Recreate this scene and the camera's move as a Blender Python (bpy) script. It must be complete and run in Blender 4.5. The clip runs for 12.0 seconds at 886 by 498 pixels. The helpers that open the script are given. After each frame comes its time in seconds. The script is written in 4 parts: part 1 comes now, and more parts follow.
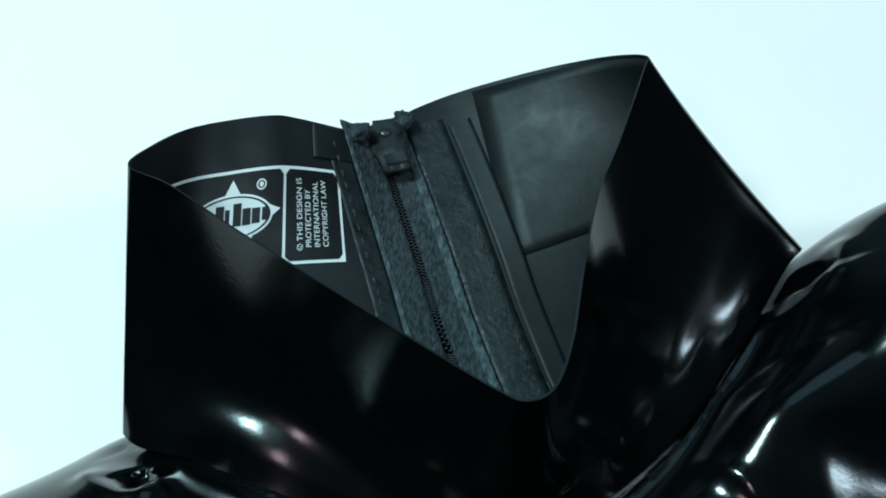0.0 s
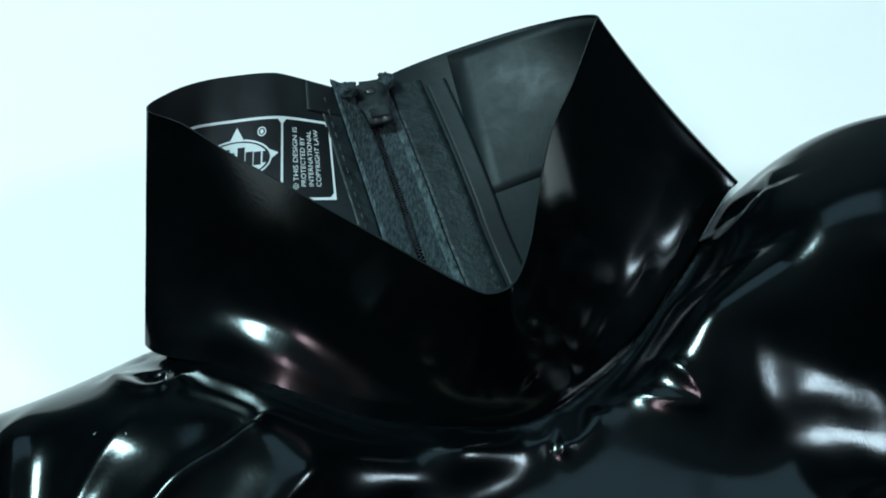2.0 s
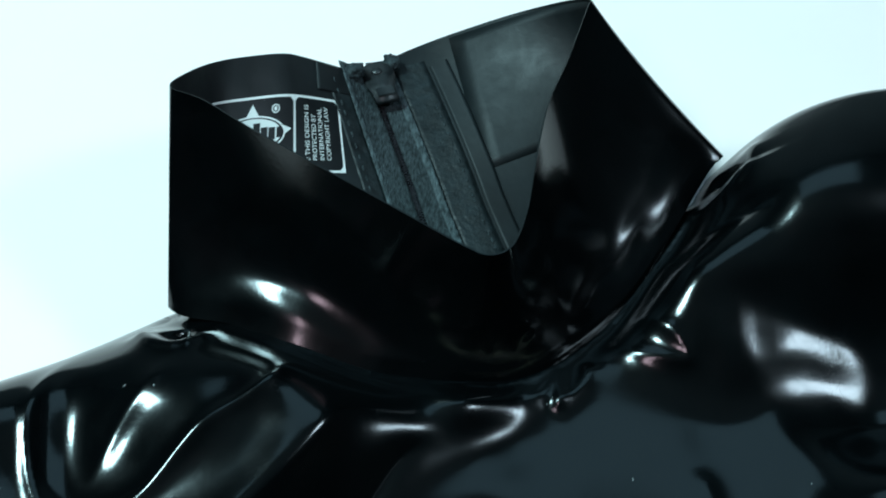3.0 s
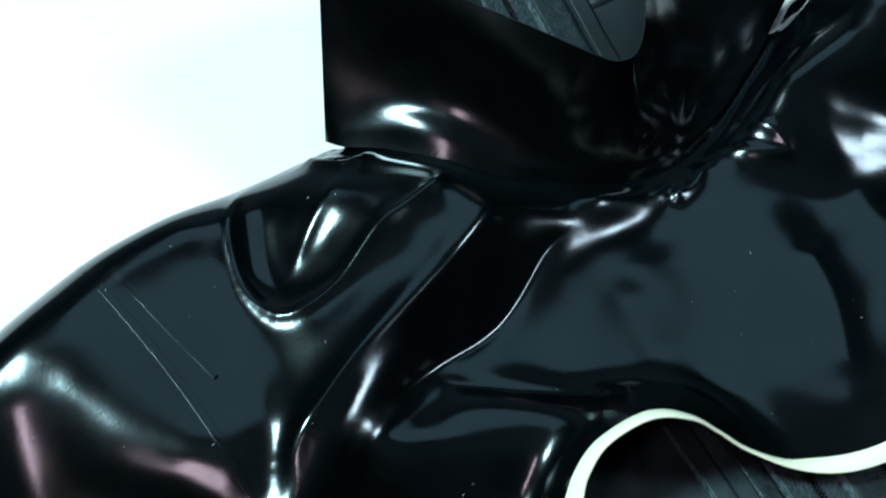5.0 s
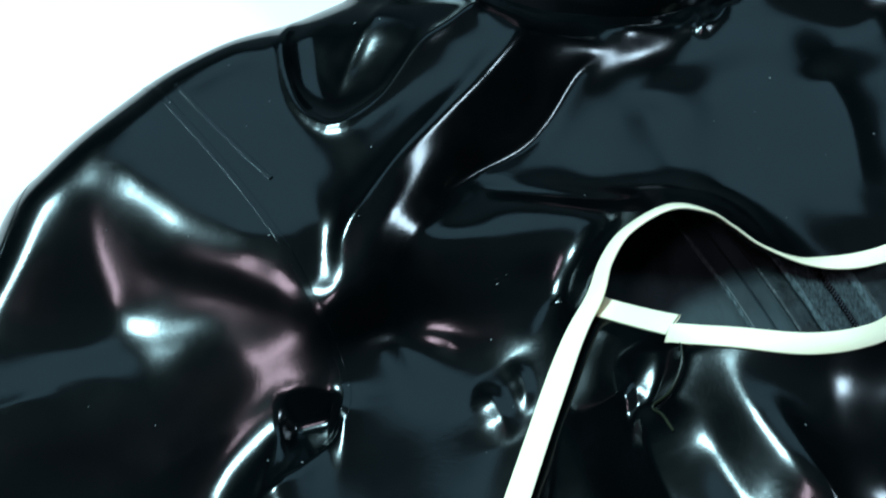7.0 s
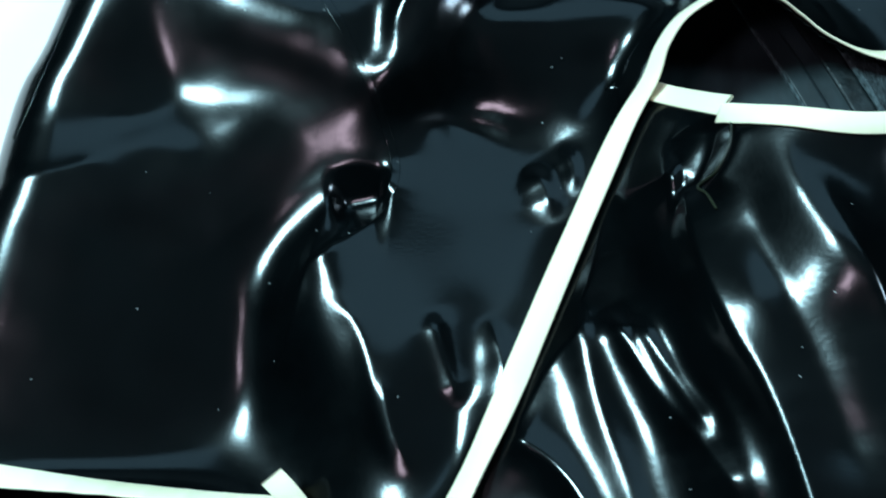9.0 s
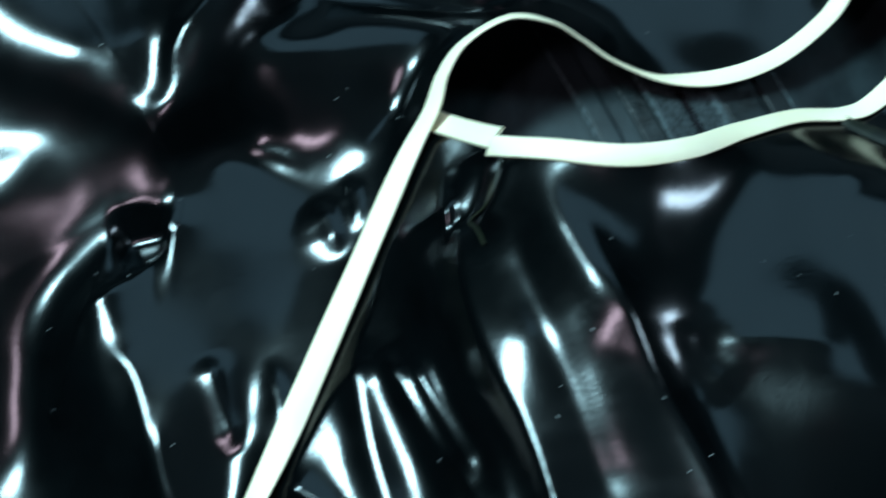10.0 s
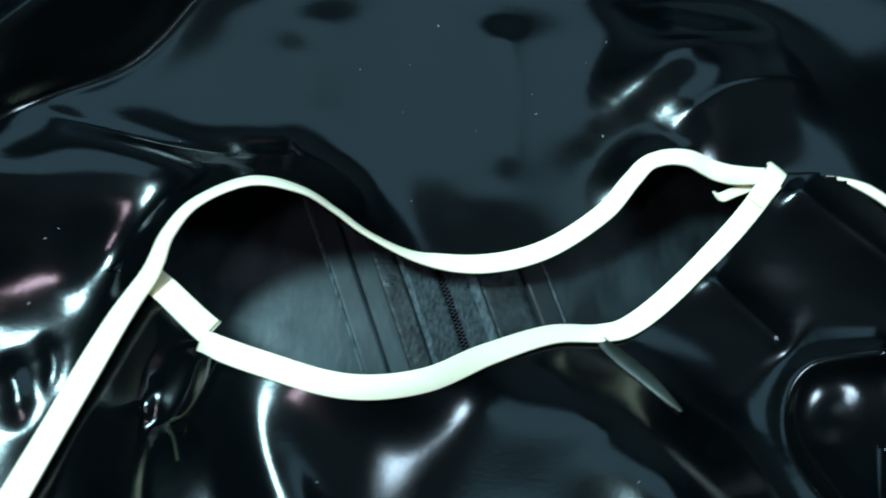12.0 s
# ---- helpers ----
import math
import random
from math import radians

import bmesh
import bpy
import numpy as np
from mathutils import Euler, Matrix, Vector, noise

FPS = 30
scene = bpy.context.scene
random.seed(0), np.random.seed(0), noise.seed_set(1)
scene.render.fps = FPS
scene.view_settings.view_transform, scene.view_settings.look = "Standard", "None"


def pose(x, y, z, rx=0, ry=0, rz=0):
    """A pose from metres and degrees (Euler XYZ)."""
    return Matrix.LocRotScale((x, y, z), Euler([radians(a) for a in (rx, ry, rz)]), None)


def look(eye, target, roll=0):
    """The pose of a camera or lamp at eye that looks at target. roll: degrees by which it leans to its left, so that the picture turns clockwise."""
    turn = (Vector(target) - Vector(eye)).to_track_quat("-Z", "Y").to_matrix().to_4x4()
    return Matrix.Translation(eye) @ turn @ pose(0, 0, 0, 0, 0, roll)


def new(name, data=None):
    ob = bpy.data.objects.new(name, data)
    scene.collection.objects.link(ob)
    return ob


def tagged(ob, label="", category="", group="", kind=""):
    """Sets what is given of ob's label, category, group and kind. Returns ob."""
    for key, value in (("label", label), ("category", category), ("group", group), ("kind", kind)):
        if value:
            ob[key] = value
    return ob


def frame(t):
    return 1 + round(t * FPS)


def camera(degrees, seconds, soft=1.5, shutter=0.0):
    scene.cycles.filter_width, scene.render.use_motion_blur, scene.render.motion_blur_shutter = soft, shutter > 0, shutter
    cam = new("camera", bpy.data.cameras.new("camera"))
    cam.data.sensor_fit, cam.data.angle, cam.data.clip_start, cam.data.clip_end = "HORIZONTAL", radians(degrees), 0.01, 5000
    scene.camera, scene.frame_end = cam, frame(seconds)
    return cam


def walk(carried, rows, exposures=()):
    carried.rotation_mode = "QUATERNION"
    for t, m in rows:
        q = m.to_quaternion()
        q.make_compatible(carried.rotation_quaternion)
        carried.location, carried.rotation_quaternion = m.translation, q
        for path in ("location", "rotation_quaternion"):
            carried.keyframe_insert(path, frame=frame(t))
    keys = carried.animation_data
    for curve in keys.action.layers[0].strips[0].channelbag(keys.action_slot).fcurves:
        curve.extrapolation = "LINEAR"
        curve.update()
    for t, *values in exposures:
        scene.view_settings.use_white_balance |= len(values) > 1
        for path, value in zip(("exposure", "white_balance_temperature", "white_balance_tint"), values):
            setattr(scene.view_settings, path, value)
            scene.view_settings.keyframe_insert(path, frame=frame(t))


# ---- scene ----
cam = camera(42.5, 12.0, soft=1.8, shutter=0.5)
METRES, EYE, TILT, LEAN, TURN = 0.42, 0.309, -56.0, 0.0, 0.0
ROWS = [
    (0.0, 0.0, 0.0, 0.0, 0.0, -0.0, -0.0),
    (0.5, 0.0091, -0.015, -0.0116, -0.14, 0.19, 0.18),
    (1.0, 0.011, -0.053, -0.0359, 0.23, 0.18, 0.29),
    (1.5, 0.0187, -0.083, -0.0582, -0.03, 0.4, 0.93),
    (2.0, 0.0192, -0.1093, -0.0707, 0.25, 1.38, 1.22),
    (2.5, 0.0213, -0.1429, -0.0883, 0.09, 0.73, 1.17),
    (3.0, 0.0145, -0.167, -0.0928, 0.13, 1.12, 1.33),
    (3.5, -0.0275, -0.1851, -0.121, -0.37, 0.74, 2.8),
    (5.5, -0.1159, -0.313, -0.2334, 0.02, -1.08, 5.41),
    (6.0, -0.118, -0.3331, -0.263, 0.31, -1.32, 5.41),
    (6.5, -0.1221, -0.3562, -0.2955, 1.04, -1.8, 5.45),
    (7.0, -0.1161, -0.3593, -0.3229, 1.87, -2.6, 5.14),
    (7.5, -0.1258, -0.3757, -0.3458, 3.48, -3.51, 5.76),
    (9.5, -0.0316, -0.3534, -0.3995, 7.34, -9.65, 2.83),
    (10.0, 0.0353, -0.3295, -0.3735, 4.09, -9.33, 4.69),
    (10.5, 0.07, -0.3037, -0.3367, 1.16, -8.83, 5.17),
    (11.0, 0.0861, -0.265, -0.3022, -0.64, -10.88, 2.55),
    (11.5, 0.0983, -0.2321, -0.2578, -1.44, -11.27, 0.46),
    (12.0, 0.1065, -0.2095, -0.2313, -2.73, -11.96, -3.49),
]
walk(cam, [(t, pose(0, 0, EYE, TILT, LEAN, TURN) @ pose(METRES * x, METRES * y, METRES * z, 90 + pitch, roll, yaw)) for t, x, y, z, yaw, pitch, roll in ROWS], exposures=[(0, 0.06, 6430, 10), (3, 0.14, 6380, 10), (5.5, 0.38, 6150, 10), (7.5, 0.40, 6100, 10), (9.5, 0.34, 6000, 10), (12, 0.62, 6100, 10)])

# ---- world, room light ----
world = bpy.data.worlds.new("world")
scene.world = world
world.use_nodes = True
bg = world.node_tree.nodes["Background"]
bg.inputs[0].default_value = (0.60, 0.72, 0.78, 1)
bg.inputs[1].default_value = 0.02


def area_lamp(name, eye, target, sx, sy, power, color):
    data = bpy.data.lights.new(name, "AREA")
    data.shape, data.size, data.size_y, data.energy, data.color = "RECTANGLE", sx, sy, power, color
    ob = new(name, data)
    ob.matrix_world = look(eye, target)
    return ob


area_lamp("ceiling_lamp", (-0.82, 0.20, 1.50), (0, 0, 0), 0.32, 0.30, 31.0, (0.61, 1.0, 1.05))
area_lamp("pink_lamp", (-0.40, -0.42, 1.08), (-0.05, 0.05, 0), 0.10, 0.30, 1.6, (1.0, 0.78, 0.90))
area_lamp("ceiling_panel", (0.2, 1.00, 1.80), (0.2, 0.78, 0), 1.45, 1.35, 5.8, (0.42, 0.80, 1.0))
area_lamp("side_window", (1.52, -0.12, 1.40), (0.05, 0.0, 0), 0.34, 0.34, 12.0, (0.66, 0.88, 1.0))

# ---- materials ----
MM = 0.001


def nodes_of(name):
    m = bpy.data.materials.new(name)
    m.use_nodes = True
    return m, m.node_tree.nodes, m.node_tree.links, m.node_tree.nodes["Principled BSDF"]


def noise_node(n, l, scale, detail=4, rough=0.55, stretch=None):
    co = n.new("ShaderNodeTexCoord")
    tex = n.new("ShaderNodeTexNoise")
    tex.inputs["Scale"].default_value = scale
    tex.inputs["Detail"].default_value = detail
    tex.inputs["Roughness"].default_value = rough
    if stretch:
        mp = n.new("ShaderNodeMapping")
        mp.inputs["Scale"].default_value = stretch
        l.new(co.outputs["Object"], mp.inputs[0])
        l.new(mp.outputs[0], tex.inputs["Vector"])
    else:
        l.new(co.outputs["Object"], tex.inputs["Vector"])
    return tex


def ramp(n, l, src, stops):
    r = n.new("ShaderNodeValToRGB")
    while len(r.color_ramp.elements) < len(stops):
        r.color_ramp.elements.new(0.5)
    for e, (p, c) in zip(r.color_ramp.elements, stops):
        e.position = p
        e.color = (*c, 1) if len(c) == 3 else c
    l.new(src, r.inputs[0])
    return r


def grey(v):
    return (v, v, v)


def surface(name, lo, hi, scale, rough_lo, rough_hi, rough_scale, bump=0.0, bump_scale=200, spec=0.5, stretch=None, bump_dist=0.0005, scuff=0.0):
    """Two-scale mottled colour, uneven gloss and fine relief."""
    m, n, l, p = nodes_of(name)
    a = noise_node(n, l, scale, 5, 0.6, stretch)
    c = ramp(n, l, a.outputs["Fac"], [(0.35, lo), (0.68, hi)])
    l.new(c.outputs[0], p.inputs["Base Color"])
    b = noise_node(n, l, rough_scale, 6, 0.65)
    r = ramp(n, l, b.outputs["Fac"], [(0.35, grey(rough_lo)), (0.7, grey(rough_hi))])
    l.new(r.outputs[0], p.inputs["Roughness"])
    p.inputs["Specular IOR Level"].default_value = spec
    if scuff:
        d = noise_node(n, l, 9, 8, 0.7, (1.0, 2.6, 1.0))
        k = ramp(n, l, d.outputs["Fac"], [(0.60, grey(0.0)), (0.85, grey(1.0))])
        mix = n.new("ShaderNodeMix")
        mix.inputs[3].default_value = scuff
        l.new(k.outputs[0], mix.inputs[0])
        l.new(r.outputs[0], mix.inputs[2])
        l.new(mix.outputs[0], p.inputs["Roughness"])
    if bump:
        t = noise_node(n, l, bump_scale, 3, 0.5, stretch)
        bp = n.new("ShaderNodeBump")
        bp.inputs["Strength"].default_value = bump
        bp.inputs["Distance"].default_value = bump_dist
        l.new(t.outputs["Fac"], bp.inputs["Height"])
        l.new(bp.outputs[0], p.inputs["Normal"])
    return m


LATEX = surface("black_latex", (0.0004, 0.0008, 0.0010), (0.0010, 0.0018, 0.0021), 40, 0.12, 0.21, 18, 0.045, 900, 0.40, scuff=0.30)
LINING = surface("matte_latex", (0.002, 0.003, 0.0035), (0.009, 0.013, 0.0145), 22, 0.44, 0.64, 50, 0.15, 350, 0.3)
# dusty copy of the lining, coloured brighter to offset shade in the opening
DUSTY_LIT = surface("dusty_lit_latex", (0.003, 0.005, 0.006), (0.023, 0.035, 0.039), 48, 0.40, 0.62, 50, 0.25, 350, 0.38, (1.0, 0.45, 1.0))
GLUED = surface("glued_latex", (0.002, 0.004, 0.0045), (0.012, 0.018, 0.020), 200, 0.40, 0.72, 240, 0.55, 560, 0.32, bump_dist=0.0006)
TAPE = surface("woven_tape", (0.005, 0.008, 0.009), (0.042, 0.057, 0.062), 1300, 0.75, 0.95, 300, 0.8, 1500, 0.3, (1.0, 0.35, 1.0), bump_dist=0.0007)
SELVEDGE = surface("woven_selvedge", (0.016, 0.023, 0.025), (0.090, 0.118, 0.126), 700, 0.7, 0.9, 300, 0.9, 1100, 0.3, (1.0, 0.4, 1.0), bump_dist=0.0008)
TOOTH = surface("black_nylon", (0.006, 0.005, 0.006), (0.02, 0.017, 0.02), 300, 0.2, 0.4, 300, 0.0, 1, 0.5)
SLIDER = surface("dark_metal", (0.010, 0.012, 0.013), (0.030, 0.033, 0.035), 200, 0.28, 0.45, 300, 0.1, 700, 0.5)
WHITE = surface("white_latex", (0.95, 0.85, 0.59), (0.98, 0.90, 0.66), 60, 0.35, 0.5, 80, 0.05, 400, 0.4)
PRINT = surface("printed_white", (0.76, 0.78, 0.76), (0.84, 0.86, 0.84), 200, 0.4, 0.5, 80, 0.0, 1, 0.4)
LABEL = surface("label_black", (0.003, 0.004, 0.005), (0.007, 0.009, 0.010), 120, 0.42, 0.55, 90, 0.05, 500, 0.25)
SMOKE = surface("clear_latex", (0.004, 0.005, 0.003), (0.016, 0.019, 0.010), 90, 0.3, 0.45, 60, 0.05, 500, 0.35)
PAPER = surface("white_table", (0.92, 0.80, 0.77), (0.95, 0.84, 0.81), 6, 0.55, 0.7, 20, 0.02, 300, 0.3)
# room colours lowered so the latex reflects a dim, poorly lit room
WALL = surface("dim_wall", (0.022, 0.022, 0.024), (0.032, 0.032, 0.034), 3, 0.8, 0.9, 8, 0.02, 60, 0.2)
CEIL = surface("dim_ceiling", (0.20, 0.22, 0.23), (0.26, 0.28, 0.29), 3, 0.8, 0.9, 8, 0.02, 60, 0.2)


# ---- helpers ----
def link_mesh(name, verts, faces, material, parent=None, label="", smooth=True):
    me = bpy.data.meshes.new(name)
    me.from_pydata([tuple(v) for v in verts], [], faces)
    for mt in (material if isinstance(material, (list, tuple)) else [material]):
        me.materials.append(mt)
    if smooth:
        me.polygons.foreach_set("use_smooth", [True] * len(me.polygons))
    me.update()
    ob = new(name, me)
    if parent:
        ob.parent = parent
    if label:
        ob["label"] = label
    return ob


def part(name, bm, material, parent, label="", smooth=False):
    me = bpy.data.meshes.new(name)
    bm.to_mesh(me)
    bm.free()
    me.materials.append(material)
    if smooth:
        me.polygons.foreach_set("use_smooth", [True] * len(me.polygons))
    ob = new(name, me)
    ob.parent = parent
    if label:
        ob["label"] = label
    return ob


def spline(pts, step=1.0, closed=False):
    """Points about one step apart on a smooth curve through pts."""
    p = np.array(pts, float)
    if closed:
        p = np.vstack([p[-1], p, p[0], p[1]])
    else:
        p = np.vstack([2 * p[0] - p[1], p, 2 * p[-1] - p[-2]])
    out = []
    for i in range(1, len(p) - 2):
        a, b, c, d = p[i - 1:i + 3]
        k = max(2, int(np.linalg.norm(c - b) / step))
        t = np.linspace(0, 1, k, endpoint=False)[:, None]
        out.append(0.5 * (2 * b + (c - a) * t + (2 * a - 5 * b + 4 * c - d) * t ** 2 + (3 * b - a - 3 * c + d) * t ** 3))
    if not closed:
        out.append(p[-2][None])
    return np.vstack(out)


def nearest(X, Y, curve):
    """Distance to the curve, signed side, share of the way along, and height there."""
    best = np.full(X.shape, 1e9)
    side, along = np.zeros(X.shape), np.zeros(X.shape)
    high = np.zeros(X.shape)
    seg = np.linalg.norm(np.diff(curve[:, :2], axis=0), axis=1)
    run = np.concatenate([[0], np.cumsum(seg)])
    for i in range(len(curve) - 1):
        ax, ay = curve[i, :2]
        ux, uy = curve[i + 1, :2] - curve[i, :2]
        q = ux * ux + uy * uy + 1e-12
        t = np.clip(((X - ax) * ux + (Y - ay) * uy) / q, 0, 1)
        dx, dy = X - ax - t * ux, Y - ay - t * uy
        d = dx * dx + dy * dy
        m = d < best
        best = np.where(m, d, best)
        side = np.where(m, np.sign(ux * dy - uy * dx), side)
        along = np.where(m, (run[i] + t * seg[i]) / run[-1], along)
        if curve.shape[1] > 2:
            high = np.where(m, curve[i, 2] + t * (curve[i + 1, 2] - curve[i, 2]), high)
    return np.sqrt(best), side, along, high


def inside(X, Y, poly):
    odd = np.zeros(X.shape, bool)
    for (x0, y0), (x1, y1) in zip(poly, np.roll(poly, -1, axis=0)):
        if y0 != y1:
            odd ^= ((y0 > Y) != (y1 > Y)) & (X < (x1 - x0) * (Y - y0) / (y1 - y0) + x0)
    return odd


def lumps(X, Y, size, seed):
    """Smooth value noise, -1 to 1."""
    g = np.random.RandomState(seed).rand(64, 64) * 2 - 1
    u, v = X / size + 20, Y / size + 20
    i, j = np.floor(u).astype(int), np.floor(v).astype(int)
    a, b = u - i, v - j
    a, b = a * a * (3 - 2 * a), b * b * (3 - 2 * b)
    i, j = i % 63, j % 63
    return (g[i, j] * (1 - a) + g[i + 1, j] * a) * (1 - b) + (g[i, j + 1] * (1 - a) + g[i + 1, j + 1] * a) * b


def puffed(X, Y, firm, loose, leans):
    """The smoothest sheet that passes through the firm heights, near the loose ones, and leans as given (x, y, rise in x, rise in y)."""
    p = np.array(list(firm) + list(loose), float)
    q = np.array(leans, float)
    c, e = p[:, :2] / 100, q[:, :2] / 100
    n, k = len(p), len(q)

    def parts(a, b):
        d = a[:, None] - b[None]
        r = np.sqrt((d ** 2).sum(2) + 1e-8)
        return d[..., 0], d[..., 1], r
    dx, dy, r = parts(c, c)
    vv = r ** 3 + np.diag([LAM_FIRM] * len(firm) + [LAM_LOOSE] * len(loose))
    dx, dy, r = parts(c, e)
    vx, vy = -3 * r * dx, -3 * r * dy
    dx, dy, r = parts(e, e)
    xx, yy, xy = -3 * (r + dx * dx / r), -3 * (r + dy * dy / r), -3 * dx * dy / r
    xx, yy = xx + LAM_LEAN * np.eye(k), yy + LAM_LEAN * np.eye(k)
    Q = np.zeros((n + 2 * k, 3))
    Q[:n, 0], Q[:n, 1:] = 1, c
    Q[n:n + k, 1], Q[n + k:, 2] = 1, 1
    A = np.block([[vv, vx, vy], [vx.T, xx, xy], [vy.T, xy.T, yy]])
    A = np.block([[A, Q], [Q.T, np.zeros((3, 3))]])
    w = np.linalg.solve(A, np.concatenate([p[:, 2], q[:, 2] * 100, q[:, 3] * 100, np.zeros(3)]))
    U, V = grid(X[0, 0], X[-1, 0] + 4, Y[0, 0], Y[0, -1] + 4, 3.0)
    out = w[-3] + w[-2] * U / 100 + w[-1] * V / 100
    for i in range(n):
        r = np.sqrt((U / 100 - c[i, 0]) ** 2 + (V / 100 - c[i, 1]) ** 2)
        out += w[i] * r ** 3
    for i in range(k):
        dx, dy = U / 100 - e[i, 0], V / 100 - e[i, 1]
        r = np.sqrt(dx * dx + dy * dy)
        out -= 3 * r * (w[n + i] * dx + w[n + k + i] * dy)
    for _ in range(2):
        p = np.pad(out, 1, mode="reflect", reflect_type="odd")
        p = (p[:-2] + 2 * p[1:-1] + p[2:]) / 4
        out = (p[:, :-2] + 2 * p[:, 1:-1] + p[:, 2:]) / 4
    return finer(finer(out, 3)[:X.shape[0]].T, 3)[:X.shape[1]].T


def finer(a, k):
    """Smooth cubic rows between the rows of a, k for each."""
    p = np.vstack([2 * a[:1] - a[1:2], a, 2 * a[-1:] - a[-2:-1]])
    out = np.empty(((len(a) - 1) * k + 1, a.shape[1]))
    for q in range(k):
        t = q / k
        w = (-t + 2 * t * t - t ** 3, 2 - 5 * t * t + 3 * t ** 3, t + 4 * t * t - 3 * t ** 3, t ** 3 - t * t)
        out[q:-1:k] = 0.5 * (w[0] * p[:-3] + w[1] * p[1:-2] + w[2] * p[2:-1] + w[3] * p[3:])
    out[-1] = a[-1]
    return out


def along(pts, first, last, step=5.0):
    """Leans along a line on the sheet, from the first to the last rise in x and y."""
    c = spline(pts, step)
    t = np.linspace(0, 1, len(c))[:, None]
    return [tuple(row) for row in np.hstack([c, np.array(first) * (1 - t) + np.array(last) * t])]


LAM_FIRM, LAM_LOOSE, LAM_LEAN = 0.0006, 0.05, 0.02


def fold(H, X, Y, pts, amp, left, right, tip=0.15, round_=1.2):
    """Adds one fold of the sheet along a smooth line: amp high, its flanks left and right wide; it fades over tip of its length."""
    c = spline(pts, 3.0)
    pad = 4.5 * max(left, right)
    x0, y0 = c.min(0) - pad
    x1, y1 = c.max(0) + pad
    m = (X > x0) & (X < x1) & (Y > y0) & (Y < y1)
    d, s, a, _ = nearest(X[m], Y[m], c)
    w = np.where(s > 0, left, right)
    f = np.exp(-(np.sqrt(d * d + round_ ** 2) - round_) / w - (d / (3.2 * w)) ** 2)
    e = np.clip(np.minimum(a, 1 - a) / max(tip, 1e-3), 0, 1)
    if isinstance(amp, tuple):
        amp = amp[0] + (amp[1] - amp[0]) * a
    H[m] += amp * f * (e * e * (3 - 2 * e))


def sheet(name, X, Y, H, mask, material, parent, label=""):
    idx = -np.ones(X.shape, int)
    quad = mask[:-1, :-1] & mask[1:, :-1] & mask[1:, 1:] & mask[:-1, 1:]
    used = np.zeros(X.shape, bool)
    used[:-1, :-1] |= quad
    used[1:, :-1] |= quad
    used[1:, 1:] |= quad
    used[:-1, 1:] |= quad
    idx[used] = np.arange(used.sum())
    v = np.stack([X[used], Y[used], H[used]], 1) * MM
    f = np.stack([idx[:-1, :-1][quad], idx[1:, :-1][quad], idx[1:, 1:][quad], idx[:-1, 1:][quad]], 1)
    me = bpy.data.meshes.new(name)
    me.vertices.add(len(v))
    me.vertices.foreach_set("co", v.ravel())
    me.loops.add(f.size)
    me.loops.foreach_set("vertex_index", f.ravel())
    me.polygons.add(len(f))
    me.polygons.foreach_set("loop_start", np.arange(0, f.size, 4))
    me.polygons.foreach_set("loop_total", np.full(len(f), 4))
    me.polygons.foreach_set("use_smooth", np.ones(len(f), bool))
    me.materials.append(material)
    me.update(calc_edges=True)
    me.validate()
    ob = new(name, me)
    ob.parent = parent
    if label:
        ob["label"] = label
    return ob


def grid(x0, x1, y0, y1, step):
    return np.meshgrid(np.arange(x0, x1 + step, step, float), np.arange(y0, y1 + step, step, float), indexing="ij")


def sampler(X, Y, H):
    x0, y0, st = X[0, 0], Y[0, 0], X[1, 0] - X[0, 0]

    def at(x, y):
        u, v = np.clip((np.asarray(x) - x0) / st, 0, X.shape[0] - 1.001), np.clip((np.asarray(y) - y0) / st, 0, X.shape[1] - 1.001)
        i, j = u.astype(int), v.astype(int)
        a, b = u - i, v - j
        return (H[i, j] * (1 - a) + H[i + 1, j] * a) * (1 - b) + (H[i, j + 1] * (1 - a) + H[i + 1, j + 1] * a) * b
    return at


def band(name, curve, wide, half, thick, material, parent, label=""):
    """A flat strip of rubber along curve; wide: unit vectors across it."""
    half = np.broadcast_to(half, (len(curve),))[:, None]
    t = np.gradient(curve, axis=0)
    t /= np.linalg.norm(t, axis=1)[:, None] + 1e-9
    up = np.cross(wide, t)
    up *= np.where(up[:, 2:] < 0, -1, 1)
    up /= np.linalg.norm(up, axis=1)[:, None] + 1e-9
    ring = []
    for a, b in ((-1, 0), (-1, .75), (-.9, 1), (0, 1.12), (.9, 1), (1, .75), (1, 0), (.9, -.2), (-.9, -.2)):
        ring.append(curve + wide * half * a + up * thick * b)
    v = np.stack(ring, 1)
    n, k = v.shape[:2]
    faces = [(i * k + j, i * k + (j + 1) % k, (i + 1) * k + (j + 1) % k, (i + 1) * k + j) for i in range(n - 1) for j in range(k)]
    faces += [tuple(range(k)), tuple(range((n - 1) * k + k - 1, (n - 1) * k - 1, -1))]
    return link_mesh(name, v.reshape(-1, 3) * MM, faces, material, parent, label)


def across(curve, height, side=1.0, reach=4.0):
    """Unit vectors across a strip that lies on a sheet, to the side where the sheet is."""
    t = np.gradient(curve[:, :2], axis=0)
    t /= np.linalg.norm(t, axis=1)[:, None] + 1e-9
    n = np.stack([-t[:, 1], t[:, 0]], 1) * side
    z = (height(curve[:, 0] + n[:, 0] * reach, curve[:, 1] + n[:, 1] * reach) - height(curve[:, 0], curve[:, 1])) / reach
    z = np.convolve(np.pad(z, 4, mode="edge"), np.ones(9) / 9, "valid")
    w = np.column_stack([n, z])
    return w / np.linalg.norm(w, axis=1)[:, None]


